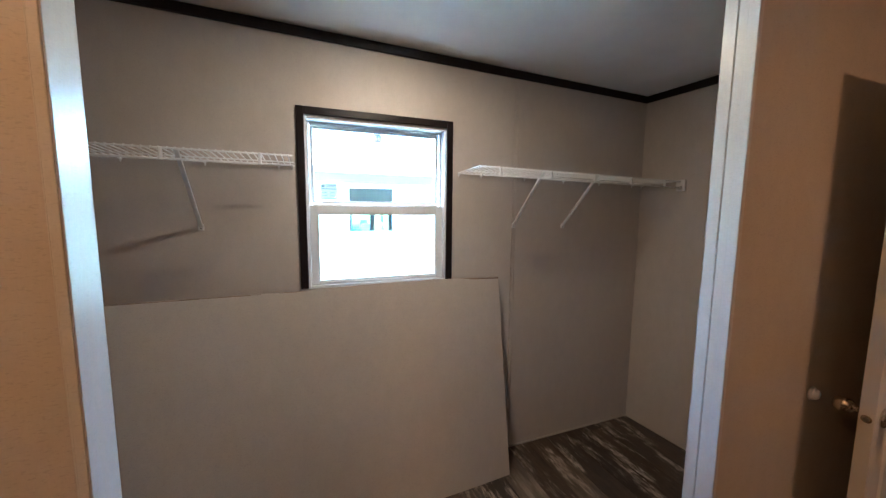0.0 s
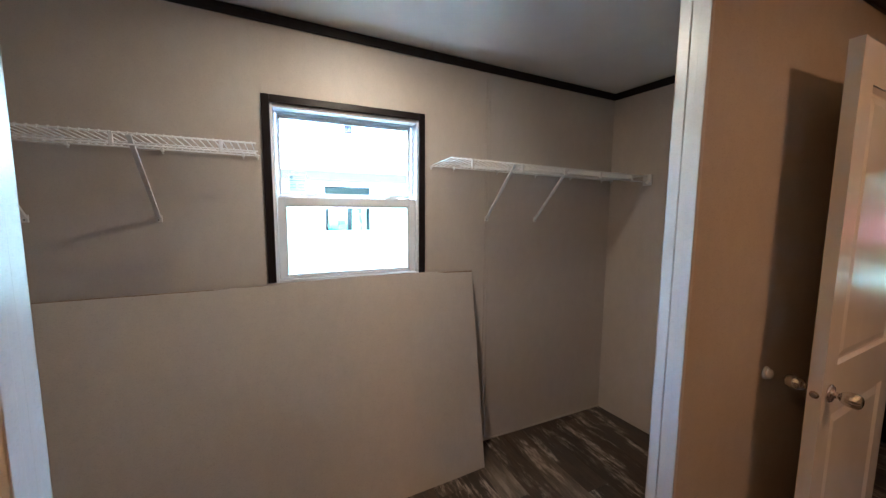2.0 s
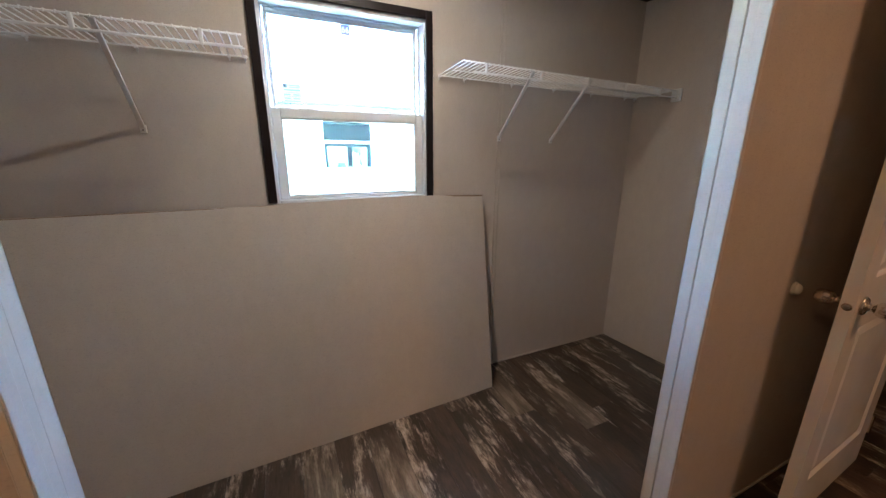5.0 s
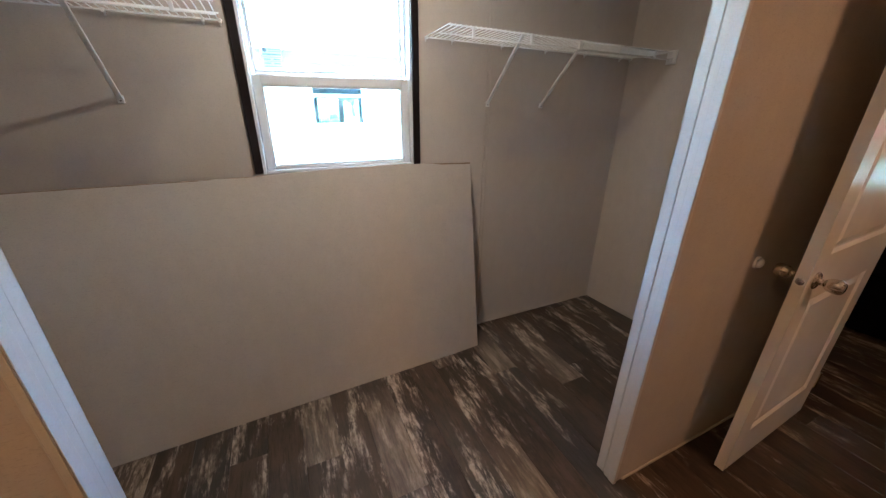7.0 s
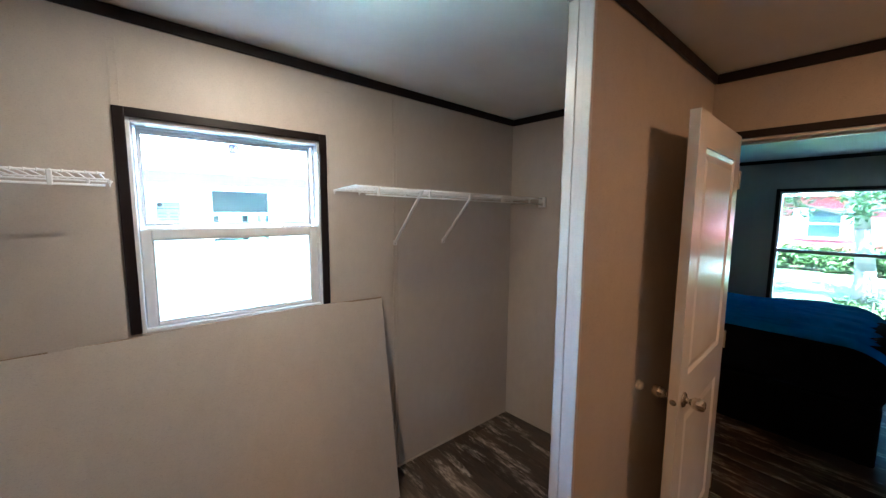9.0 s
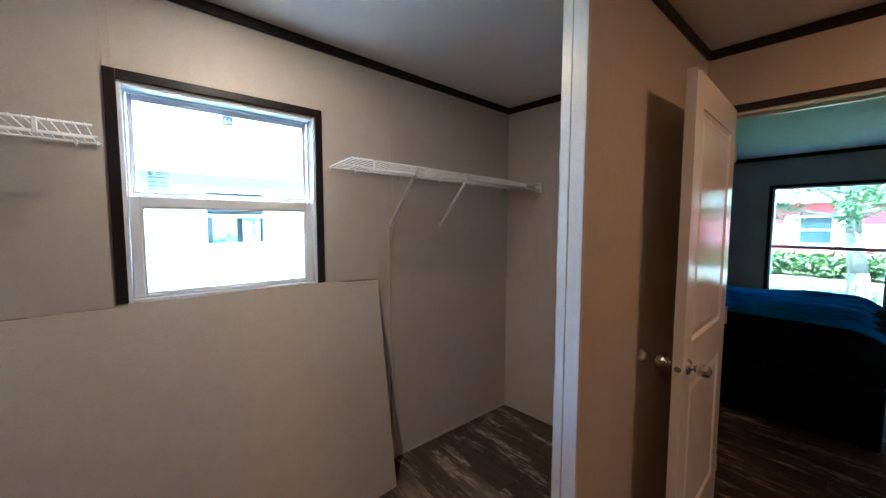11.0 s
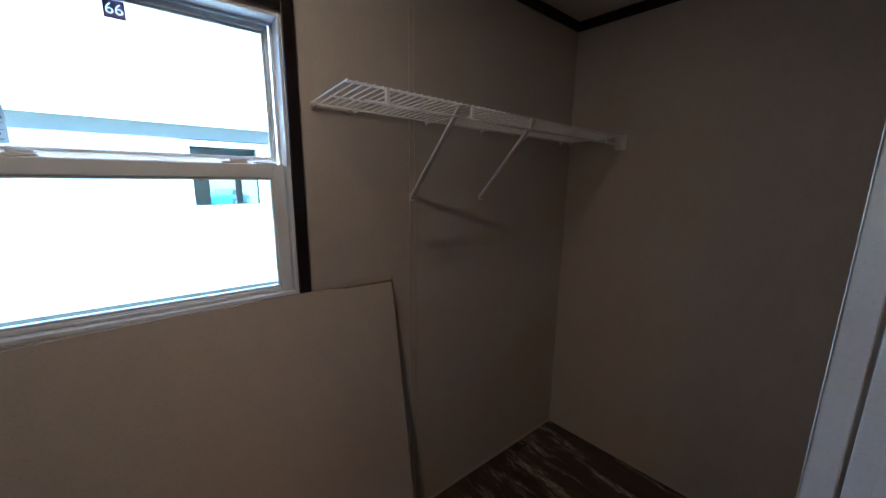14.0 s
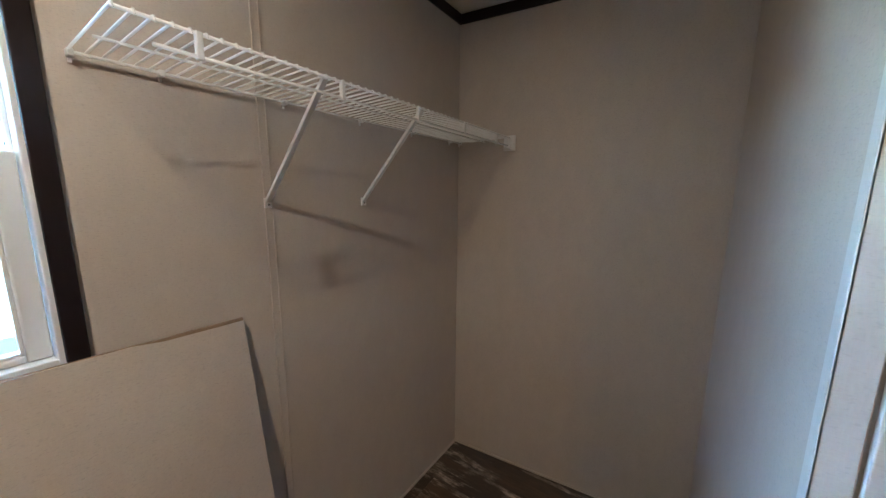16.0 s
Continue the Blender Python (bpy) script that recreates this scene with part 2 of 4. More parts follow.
def thin_paper(name, color, through_light=0.6):
    """Paper or film on glass, which lets some light through."""
    mat = plain(name, color, 0.6, vary=0.05)
    nt = mat.node_tree
    back = node(nt, "BsdfTranslucent", Color=(*color, 1))
    mix = node(nt, "MixShader", Fac=through_light)
    nt.links.new(nt.nodes["Principled BSDF"].outputs[0], mix.inputs[1])
    nt.links.new(back.outputs[0], mix.inputs[2])
    nt.links.new(mix.outputs[0], nt.nodes["Material Output"].inputs["Surface"])
    return mat


PAPER = thin_paper("pale_label_paper", (0.6, 0.61, 0.6), 0.7)
INK = thin_paper("dark_ink", (0.27, 0.28, 0.28), 0.6)
MAUVE = thin_paper("mauve_sticker", (0.3, 0.18, 0.28), 0.75)
INK_WHITE = thin_paper("white_print", (0.88, 0.88, 0.88), 0.85)


# ---- mesh helpers ----
def add_box(bm, x0, x1, y0, y1, z0, z1, bevel=0.0):
    got = bmesh.ops.create_cube(bm, size=1.0)
    m = Matrix.Translation(((x0 + x1) / 2, (y0 + y1) / 2, (z0 + z1) / 2)) @ Matrix.Diagonal((abs(x1 - x0), abs(y1 - y0), abs(z1 - z0), 1))
    bmesh.ops.transform(bm, matrix=m, verts=got["verts"])
    if bevel:
        edges = list({e for v in got["verts"] for e in v.link_edges})
        bmesh.ops.bevel(bm, geom=edges, offset=bevel, segments=2, affect="EDGES", profile=0.5)


def box(*args, bevel=0.0):
    bm = bmesh.new()
    add_box(bm, *args, bevel=bevel)
    return bm


def boxes(*rows, bevel=0.0):
    bm = bmesh.new()
    for r in rows:
        add_box(bm, *r, bevel=bevel)
    return bm


def add_rod(bm, a, b, r, r2=None, sides=8):
    a, b = Vector(a), Vector(b)
    d = b - a
    m = Matrix.Translation((a + b) / 2) @ d.to_track_quat("Z", "Y").to_matrix().to_4x4()
    bmesh.ops.create_cone(bm, cap_ends=True, segments=sides, radius1=r, radius2=r if r2 is None else r2, depth=d.length, matrix=m)


def rod(a, b, r, r2=None, sides=10):
    bm = bmesh.new()
    add_rod(bm, a, b, r, r2, sides)
    return bm


def turned(profile, sides=24, m=None):
    """A body turned round z from (radius, height) pairs."""
    bm = bmesh.new()
    rings = [[bm.verts.new((r * math.cos(2 * math.pi * k / sides), r * math.sin(2 * math.pi * k / sides), z)) for k in range(sides)] for r, z in profile]
    for lo, hi in zip(rings, rings[1:]):
        for k in range(sides):
            bm.faces.new((lo[k], lo[(k + 1) % sides], hi[(k + 1) % sides], hi[k]))
    bm.faces.new(rings[0][::-1])
    bm.faces.new(rings[-1])
    for f in bm.faces:
        f.smooth = True
    if m is not None:
        bmesh.ops.transform(bm, matrix=m, verts=bm.verts)
    return bm


def moved(bm, m):
    bmesh.ops.transform(bm, matrix=m, verts=bm.verts)
    return bm


def thing(name, at=(0, 0, 0), rz=0.0):
    ob = new(name)
    ob.matrix_basis = pose(*at, 0, 0, rz)
    ob.empty_display_size = 0.05
    return ob


def part(name, bm, material, parent=None, label="", smooth=False):
    """Links a bmesh as one mesh object, under a thing or a part."""
    mesh = bpy.data.meshes.new(name)
    bmesh.ops.recalc_face_normals(bm, faces=bm.faces)
    if smooth:
        for f in bm.faces:
            f.smooth = True
    bm.to_mesh(mesh)
    bm.free()
    mesh.materials.append(material)
    ob = new(name, mesh)
    ob.parent = parent
    if label:
        ob["label"] = label
    return ob


def raw_part(name, verts, faces, material, parent=None, label=""):
    mesh = bpy.data.meshes.new(name)
    mesh.from_pydata(verts, [], faces)
    mesh.materials.append(material)
    ob = new(name, mesh)
    ob.parent = parent
    if label:
        ob["label"] = label
    return ob


def structure(name, bm, material, label="", category=""):
    return tagged(part(name, bm, material), label, category, "", "structure")


def wall_rows(axis, t0, t1, u0, u1, z0, z1, hole=None):
    """Boxes of a wall whose thickness runs t0 to t1, with one opening (u0, u1, z0, z1) cut through it."""
    def cell(a, b, c, d):
        return (a, b, t0, t1, c, d) if axis == "y" else (t0, t1, a, b, c, d)
    if not hole:
        return [cell(u0, u1, z0, z1)]
    h0, h1, k0, k1 = hole
    rows = [cell(u0, h0, z0, z1), cell(h1, u1, z0, z1), cell(h0, h1, k1, z1)]
    if k0 > z0:
        rows.append(cell(h0, h1, z0, k0))
    return rows


# ---- the house: floor, walls, ceiling ----
H = 2.37
NORTH, EAST = 0.0, 0.0
PART_IN, PART_OUT = -1.168, -1.252
OPEN_W, OPEN_E, HEAD = -2.575, -1.115, 2.335
WIN = (-2.262, -1.508, 1.16, 2.022)
BWIN = (-1.99, -0.99, 0.42, 1.955)
BED_EAST = 4.15

TOP = 2.5


def lift(x, y):
    """How far the ceiling of closet and room lies above H: it rises a little to the west."""
    return -0.02 * x if x < 0 else 0.0


SKEW = 4.3


def skewed(ob):
    """Turns a piece of the east wall into that wall's line, which is a little off square."""
    ob.matrix_basis = pose(0, 0, 0, 0, 0, SKEW)
    return ob


def lifted(bm):
    for v in bm.verts:
        v.co.z += lift(v.co.x, v.co.y)
    return bm


wall_north = structure("wall_north", boxes(*wall_rows("y", 0.0, 0.13, -4.5, 4.28, -0.012, TOP, WIN)), WALL, "beige vinyl-faced gypsum wall with a window", "wall")
structure("wall_closet_west", box(-3.81, -3.73, PART_IN, 0.0, -0.012, TOP), WALL, "beige vinyl-faced closet end wall", "wall")
structure("wall_partition_east", box(OPEN_E + 0.012, 0.11, PART_OUT, PART_IN, -0.012, TOP), WALL, "beige vinyl-faced partition beside the closet opening", "wall")
structure("wall_partition_west", box(-4.4, OPEN_W - 0.012, PART_OUT, PART_IN, -0.012, TOP), WALL, "beige vinyl-faced partition beside the closet opening", "wall")
wall_east = skewed(structure("wall_east", boxes(*wall_rows("x", 0.0, 0.09, -4.05, 0.02, -0.012, TOP, (-2.07, -1.335, -0.012, 2.037))), WALL, "beige vinyl-faced wall with a doorway", "wall"))
structure("wall_room_west", box(-4.5, -4.4, -4.0, 0.0, -0.012, TOP), WALL, "beige vinyl-faced wall", "wall")
structure("wall_south", box(-4.5, 4.28, -4.12, -4.0, -0.012, TOP), WALL, "beige vinyl-faced wall", "wall")
structure("wall_bedroom_east", boxes(*wall_rows("x", BED_EAST, 4.28, -4.0, 0.0, -0.012, TOP, BWIN)), WALL, "beige vinyl-faced bedroom wall with a tall window", "wall")
structure("ceiling", lifted(boxes((-4.45, 0.0, -4.06, 0.06, H, H + 0.02), (0.0, 4.2, -4.06, 0.06, H, H + 0.02))), CEIL, "white stippled gypsum ceiling", "ceiling")
structure("wall_opening_head", box(OPEN_W - 0.012, OPEN_E + 0.012, PART_OUT, PART_IN, HEAD, TOP), WALL, "beige vinyl-faced strip above the closet opening", "wall")
floor = structure("floor", box(-4.5, 4.28, -4.12, 0.13, -0.04, -0.006), SUB, "dark rustic wood-look vinyl plank floor", "floor")
# Out of view; this slab is added to keep sunlight out of the rooms.
structure("house_roof", box(-4.7, 4.55, -4.4, 0.24, TOP, TOP + 0.13, bevel=0.01), ROOF_M, "unseen roof slab over the home, added to block the sun", "roof")
structure("house_skirting", boxes((-4.5, 4.28, 0.06, 0.12, -0.75, -0.045), (4.2, 4.27, -4.1, 0.05, -0.75, -0.045), (-4.49, -4.42, -4.1, 0.05, -0.75, -0.045), (-4.4, 4.19, -4.1, -4.03, -0.75, -0.045)), SKIRT, "grey skirting below the home", "skirting")


def ceiling_trim(name, x0, x1, y0, y1):
    return structure(name, lifted(box(x0, x1, y0, y1, H - 0.048, H - 0.001, bevel=0.004)), TRIM, "dark espresso crown strip at the ceiling", "trim")


T = 0.014
ceiling_trim("trim_closet_north", -3.73, 0.0, -T, 0.0)
skewed(ceiling_trim("trim_closet_east", -T, 0.0, PART_IN, -T))
ceiling_trim("trim_closet_west", -3.73, -3.73 + T, PART_IN, -T)
ceiling_trim("trim_closet_south", -3.73 + T, 0.075, PART_IN, PART_IN + T)
ceiling_trim("trim_room_north", -4.4, 0.085, PART_OUT - T, PART_OUT)
skewed(ceiling_trim("trim_room_east", -T, 0.0, -4.0, PART_OUT - T))
ceiling_trim("trim_room_south", -4.4, -T, -4.0, -4.0 + T)
ceiling_trim("trim_room_west", -4.4, -4.4 + T, -4.0 + T, PART_OUT - T)
ceiling_trim("trim_bedroom_east", BED_EAST - T, BED_EAST, -4.0, -T)
ceiling_trim("trim_bedroom_north", 0.09, BED_EAST, -T, 0.0)
skewed(ceiling_trim("trim_bedroom_west", 0.09, 0.09 + T, -4.0, -T))
ceiling_trim("trim_bedroom_south", 0.09 + T, BED_EAST - T, -4.0, -4.0 + T)

for k, (x0, x1, y0, y1) in enumerate(((-3.73, -0.008, -0.008, 0.0), (-0.008, 0.0, PART_IN, 0.0), (-1.07, 0.08, PART_IN, PART_IN + 0.008), (-1.07, 0.09, PART_OUT - 0.008, PART_OUT), (-4.4, -2.62, PART_OUT - 0.008, PART_OUT))):
    strip = structure("baseboard_%d" % (k + 1), box(x0, x1, y0, y1, 0.0, 0.0115, bevel=0.003), WALL, "thin pale strip where wall meets floor", "baseboard")
    if k == 1:
        skewed(strip)


def batten(name, x, z0, z1, y=0.0, out=-1):
    """A flat seam cover between two wallboard sheets."""
    bm = boxes((x - 0.011, x + 0.011, y, y + out * 0.0022, z0, z1), (x - 0.0135, x - 0.0095, y, y + out * 0.005, z0, z1), (x + 0.0095, x + 0.0135, y, y + out * 0.005, z0, z1))
    structure(name, bm, WALL, "beige seam strip between wallboard sheets", "trim")


batten("seam_1", -1.062, 0.018, H - 0.048)
batten("seam_2", -2.282, 2.056, H - 0.048)
batten("seam_3", -2.282, 0.018, 1.11)
batten("seam_4", -3.5, 0.018, H - 0.048)


# ---- cased opening between room and closet ----
def jamb_side(name, x, out):
    """Wrapped jamb board with a stepped stop on it and a bead on the closet corner; out is the way into the opening."""
    rows = [("jamb_board", -0.012, -0.009, PART_OUT - 0.004, PART_IN + 0.004),
            ("inner_strip", -0.009, 0.0, -1.1988, PART_IN + 0.005),
            ("stop_strip", -0.009, 0.004, PART_OUT - 0.006, -1.2045),
            ("edge_strip", 0.004, 0.0065, PART_OUT - 0.005, -1.2285)]
    jamb = thing(name)
    tagged(jamb, "pale vinyl-wrapped jamb of the closet opening", "door jamb", "", "structure")
    for n, a, b, y0, y1 in rows:
        a, b = x + out * a, x + out * b
        part(n, box(min(a, b), max(a, b), y0, y1, 0.0, HEAD - 0.001, bevel=0.0016), JAMB, jamb)
    part("corner_bead", box(min(x, x - out * 0.026), max(x, x - out * 0.026), PART_IN + 0.001, PART_IN + 0.0045, 0.0, HEAD - 0.001, bevel=0.001), JAMB, jamb)


jamb_side("door_jamb_east", OPEN_E, -1)
jamb_side("door_jamb_west", OPEN_W, 1)


# ---- closet window ----
def casing(name, x0, x1, z0, z1, y, w, parent=None):
    """Dark flat casing round an opening on a wall that faces -y."""
    c = parent or thing(name)
    part("casing_side", box(x0, x0 + w, y - 0.013, y, z0, z1, bevel=0.003), TRIM, c)
    part("casing_side", box(x1 - w, x1, y - 0.013, y, z0, z1, bevel=0.003), TRIM, c)
    part("casing_head", box(x0 + w, x1 - w, y - 0.013, y, z1 - w, z1, bevel=0.003), TRIM, c)
    return c


window = thing("window_1")
tagged(window, "white vinyl single-hung window with dark espresso casing", "window", "", "structure")
casing("", -2.295, -1.48, 1.165, 2.056, -0.001, 0.036, window)
x0, x1, z0, z1 = WIN
part("window_frame", boxes((x0, x0 + 0.016, 0.004, 0.128, z0, z1), (x1 - 0.016, x1, 0.004, 0.128, z0, z1), (x0 + 0.016, x1 - 0.016, 0.004, 0.128, z1 - 0.02, z1), (x0 + 0.016, x1 - 0.016, 0.004, 0.128, z0, z0 + 0.014), bevel=0.003), PVC, window)
part("window_stop", boxes((x0 + 0.016, x0 + 0.024, 0.062, 0.075, z0 + 0.014, z1 - 0.02), (x1 - 0.024, x1 - 0.016, 0.062, 0.075, z0 + 0.014, z1 - 0.02), (x0 + 0.024, x1 - 0.024, 0.062, 0.075, z1 - 0.028, z1 - 0.02), bevel=0.002), PVC, window)


def sash(name, x0, x1, z0, z1, y0, y1, side, top, bottom):
    s = part(name, boxes((x0, x0 + side, y0, y1, z0, z1), (x1 - side, x1, y0, y1, z0, z1), (x0 + side, x1 - side, y0, y1, z1 - top, z1), (x0 + side, x1 - side, y0, y1, z0, z0 + bottom), bevel=0.004), PVC, window)
    ym = (y0 + y1) / 2
    pane = part("pane", box(x0 + side - 0.004, x1 - side + 0.004, ym - 0.002, ym + 0.002, z0 + bottom - 0.004, z1 - top + 0.004), GLASS, s)
    pane.visible_shadow = False
    part("glazing_bead", boxes((x0 + side, x0 + side + 0.007, y0 + 0.004, ym, z0 + bottom, z1 - top), (x1 - side - 0.007, x1 - side, y0 + 0.004, ym, z0 + bottom, z1 - top), (x0 + side, x1 - side, y0 + 0.004, ym, z1 - top - 0.007, z1 - top), (x0 + side, x1 - side, y0 + 0.004, ym, z0 + bottom, z0 + bottom + 0.007), bevel=0.002), PVC, s)
    return s


lower = sash("lower_sash", -2.243, -1.527, 1.175, 1.585, 0.026, 0.06, 0.036, 0.042, 0.014)
upper = sash("upper_sash", -2.237, -1.533, 1.572, 2.0, 0.078, 0.11, 0.012, 0.02, 0.03)
for x in (-2.09, -1.66):
    part("sash_lock", boxes((x - 0.035, x + 0.035, 0.03, 0.055, 1.585, 1.592), (x - 0.012, x + 0.03, 0.034, 0.05, 1.592, 1.6), bevel=0.002), PVC, lower)
for x in (-2.19, -1.58):
    part("tilt_latch", box(x - 0.028, x + 0.028, 0.03, 0.05, 1.585, 1.59, bevel=0.0015), PVC, lower)
part("lift_rail", box(-2.05, -1.72, 0.018, 0.026, 1.175, 1.185, bevel=0.002), PVC, lower)


sticker = tagged(thing("number_sticker", (-1.885, 0.0905, 1.951)), "small mauve square sticker with white number on glass", "sticker")
part("white_film", box(-0.021, 0.021, 0.0005, 0.0012, -0.021, 0.021), INK_WHITE, sticker)
face = part("sticker_face", box(-0.021, 0.021, -0.0008, 0.0004, -0.021, 0.021), MAUVE, sticker)
digits = bpy.data.curves.new("digits", "FONT")
digits.body, digits.size, digits.align_x, digits.align_y, digits.extrude = "66", 0.036, "CENTER", "CENTER", 0.004
cutter = new("cutter", digits)
cutter.matrix_basis = pose(-1.885, 0.0905, 1.951, 90, 0, 0)
bpy.context.view_layer.update()
solid = new("cutter_mesh", bpy.data.meshes.new_from_object(cutter.evaluated_get(bpy.context.evaluated_depsgraph_get())))
solid.matrix_basis = cutter.matrix_basis
cut = face.modifiers.new("cut", "BOOLEAN")
cut.operation, cut.object = "DIFFERENCE", solid
bpy.context.view_layer.update()
cut_mesh = bpy.data.meshes.new_from_object(face.evaluated_get(bpy.context.evaluated_depsgraph_get()))
face.modifiers.clear()
face.data = cut_mesh
bpy.data.objects.remove(cutter)
bpy.data.objects.remove(solid)
label_sheet = tagged(thing("rating_label", (-2.145, 0.0905, 1.657)), "pale paper rating label with printed rows on glass", "label")
part("label_face", box(-0.042, 0.042, -0.0006, 0.0006, -0.043, 0.043), PAPER, label_sheet)
part("logo_mark", turned([(0.009, 0.0), (0.009, 0.001)], 16, pose(-0.028, -0.0012, 0.03, 90, 0, 0)), INK, label_sheet)
for k, (dx, z, w, h) in enumerate(((0.012, 0.034, 0.05, 0.004), (0.012, 0.026, 0.05, 0.003), (0.0, 0.014, 0.076, 0.006), (0.0, 0.003, 0.076, 0.0015), (-0.022, -0.006, 0.028, 0.005), (0.018, -0.006, 0.028, 0.005), (0.0, -0.013, 0.076, 0.0015), (-0.022, -0.022, 0.028, 0.005), (0.018, -0.022, 0.028, 0.005), (0.0, -0.034, 0.07, 0.003))):
    part("print_bar", box(dx - w / 2, dx + w / 2, -0.0012, -0.0007, z - h / 2, z + h / 2), INK, label_sheet)


# ---- wire shelves ----
def wire_shelf(x0, x1, supports, clips, end_wall, tilt, drop, label):
    """Coated wire shelf: deck wires between a back rail and a lipped double front rail, on slanted arms."""
    s = tagged(thing("wire_shelf", ((x0 + x1) / 2, 0.0, 1.478)), label, "shelf", "wire shelves of the closet")
    s.matrix_basis = pose((x0 + x1) / 2, 0.0, 1.478 - drop, 0, tilt, 0)
    c, zb = (x0 + x1) / 2, 1.478
    a, b = x0 - c, x1 - c
    up, low, back = 1.783 - zb, 1.744 - zb, 1.772 - zb
    yf = -0.285
    e_wall = end_wall - c
    part("back_rail", rod((a, -0.014, back), (b, -0.014, back), 0.0032), WIRE, s, smooth=True)
    part("middle_rail", rod((a + 0.01, -0.15, back), (b, -0.15, back), 0.0028), WIRE, s, smooth=True)
    part("front_rail", rod((a, yf, up), (b, yf, up), 0.0034), WIRE, s, smooth=True)
    part("lower_rail", rod((a + (0.05 if e_wall > 0 else 0.0), yf - 0.002, low), (b, yf - 0.002, low), 0.0036), WIRE, s, smooth=True)
    bm = rod((0, -0.012, back + 0.004), (0, yf - 0.002, up + 0.004), 0.0025, sides=6)
    add_rod(bm, (0, yf - 0.002, up + 0.004), (0, yf - 0.005, up - 0.005), 0.002, sides=6)
    wire = part("deck_wire", bm, WIRE, s)
    wire.location.x = a + 0.004
    for k in range(1, int((b - a) / 0.0254) + 1):
        again = new("deck_wire", wire.data)
        again.parent, again.location.x = s, a + 0.004 + k * 0.0254
    for x in clips:
        part("joiner_clip", box(x - c - 0.006, x - c + 0.006, yf - 0.007, yf + 0.004, low - 0.005, up + 0.003, bevel=0.002), WIRE, s)
    for x in supports:
        bm = bmesh.new()
        p, q = Vector((x - c, -0.006, 0.006)), Vector((x - c, yf + 0.002, up - 0.002))
        add_box(bm, -0.008, 0.008, -0.0055, 0.0055, 0.0, (q - p).length, bevel=0.0022)
        bmesh.ops.transform(bm, matrix=Matrix.Translation(p) @ (q - p).to_track_quat("Z", "X").to_matrix().to_4x4() @ pose(0, 0, 0, 0, 0, 90), verts=bm.verts)
        arm = part("support_arm", bm, WIRE, s)
        part("foot_plate", box(x - c - 0.011, x - c + 0.011, -0.009, 0.0, -0.014, 0.016, bevel=0.002), WIRE, arm)
        part("screw", turned([(0.0035, 0), (0.0035, 0.001), (0.002, 0.0018)], 10, pose(x - c, -0.009, -0.004, 90, 0, 0)), STEEL, arm)
    for x in [x0 + 0.006] + [x0 + 0.15 + 0.3 * k for k in range(int((x1 - x0 - 0.1) / 0.3) + 1)] + [x1 - 0.01]:
        part("wall_clip", boxes((x - c - 0.005, x - c + 0.005, -0.02, 0.0, back - 0.008, back + 0.006), (x - c - 0.003, x - c + 0.003, -0.006, 0.0, back - 0.018, back - 0.008), bevel=0.0015), WIRE, s)
    e = end_wall - c
    i = -1 if e > 0 else 1
    part("end_bracket", boxes((min(e, e + i * 0.012), max(e, e + i * 0.012), yf - 0.03, yf + 0.03, low - 0.022, up + 0.012), (min(e, e + i * 0.03), max(e, e + i * 0.03), yf - 0.012, yf + 0.01, low - 0.012, low + 0.01), bevel=0.003), WIRE, s)
    return s


wire_shelf(-1.45, 0.004, (-1.066, -0.69), (-1.333, -1.018, -0.715, -0.43, -0.147), 0.012, 0.9, 0.009, "white coated wire shelf on slanted arms beside the window")
wire_shelf(-3.726, -2.308, (-2.705, -3.118), (-2.428, -2.752, -3.05, -3.35, -3.62), -3.73, 0.2, 0.0, "white coated wire shelf on slanted arms, its end reaching the window")


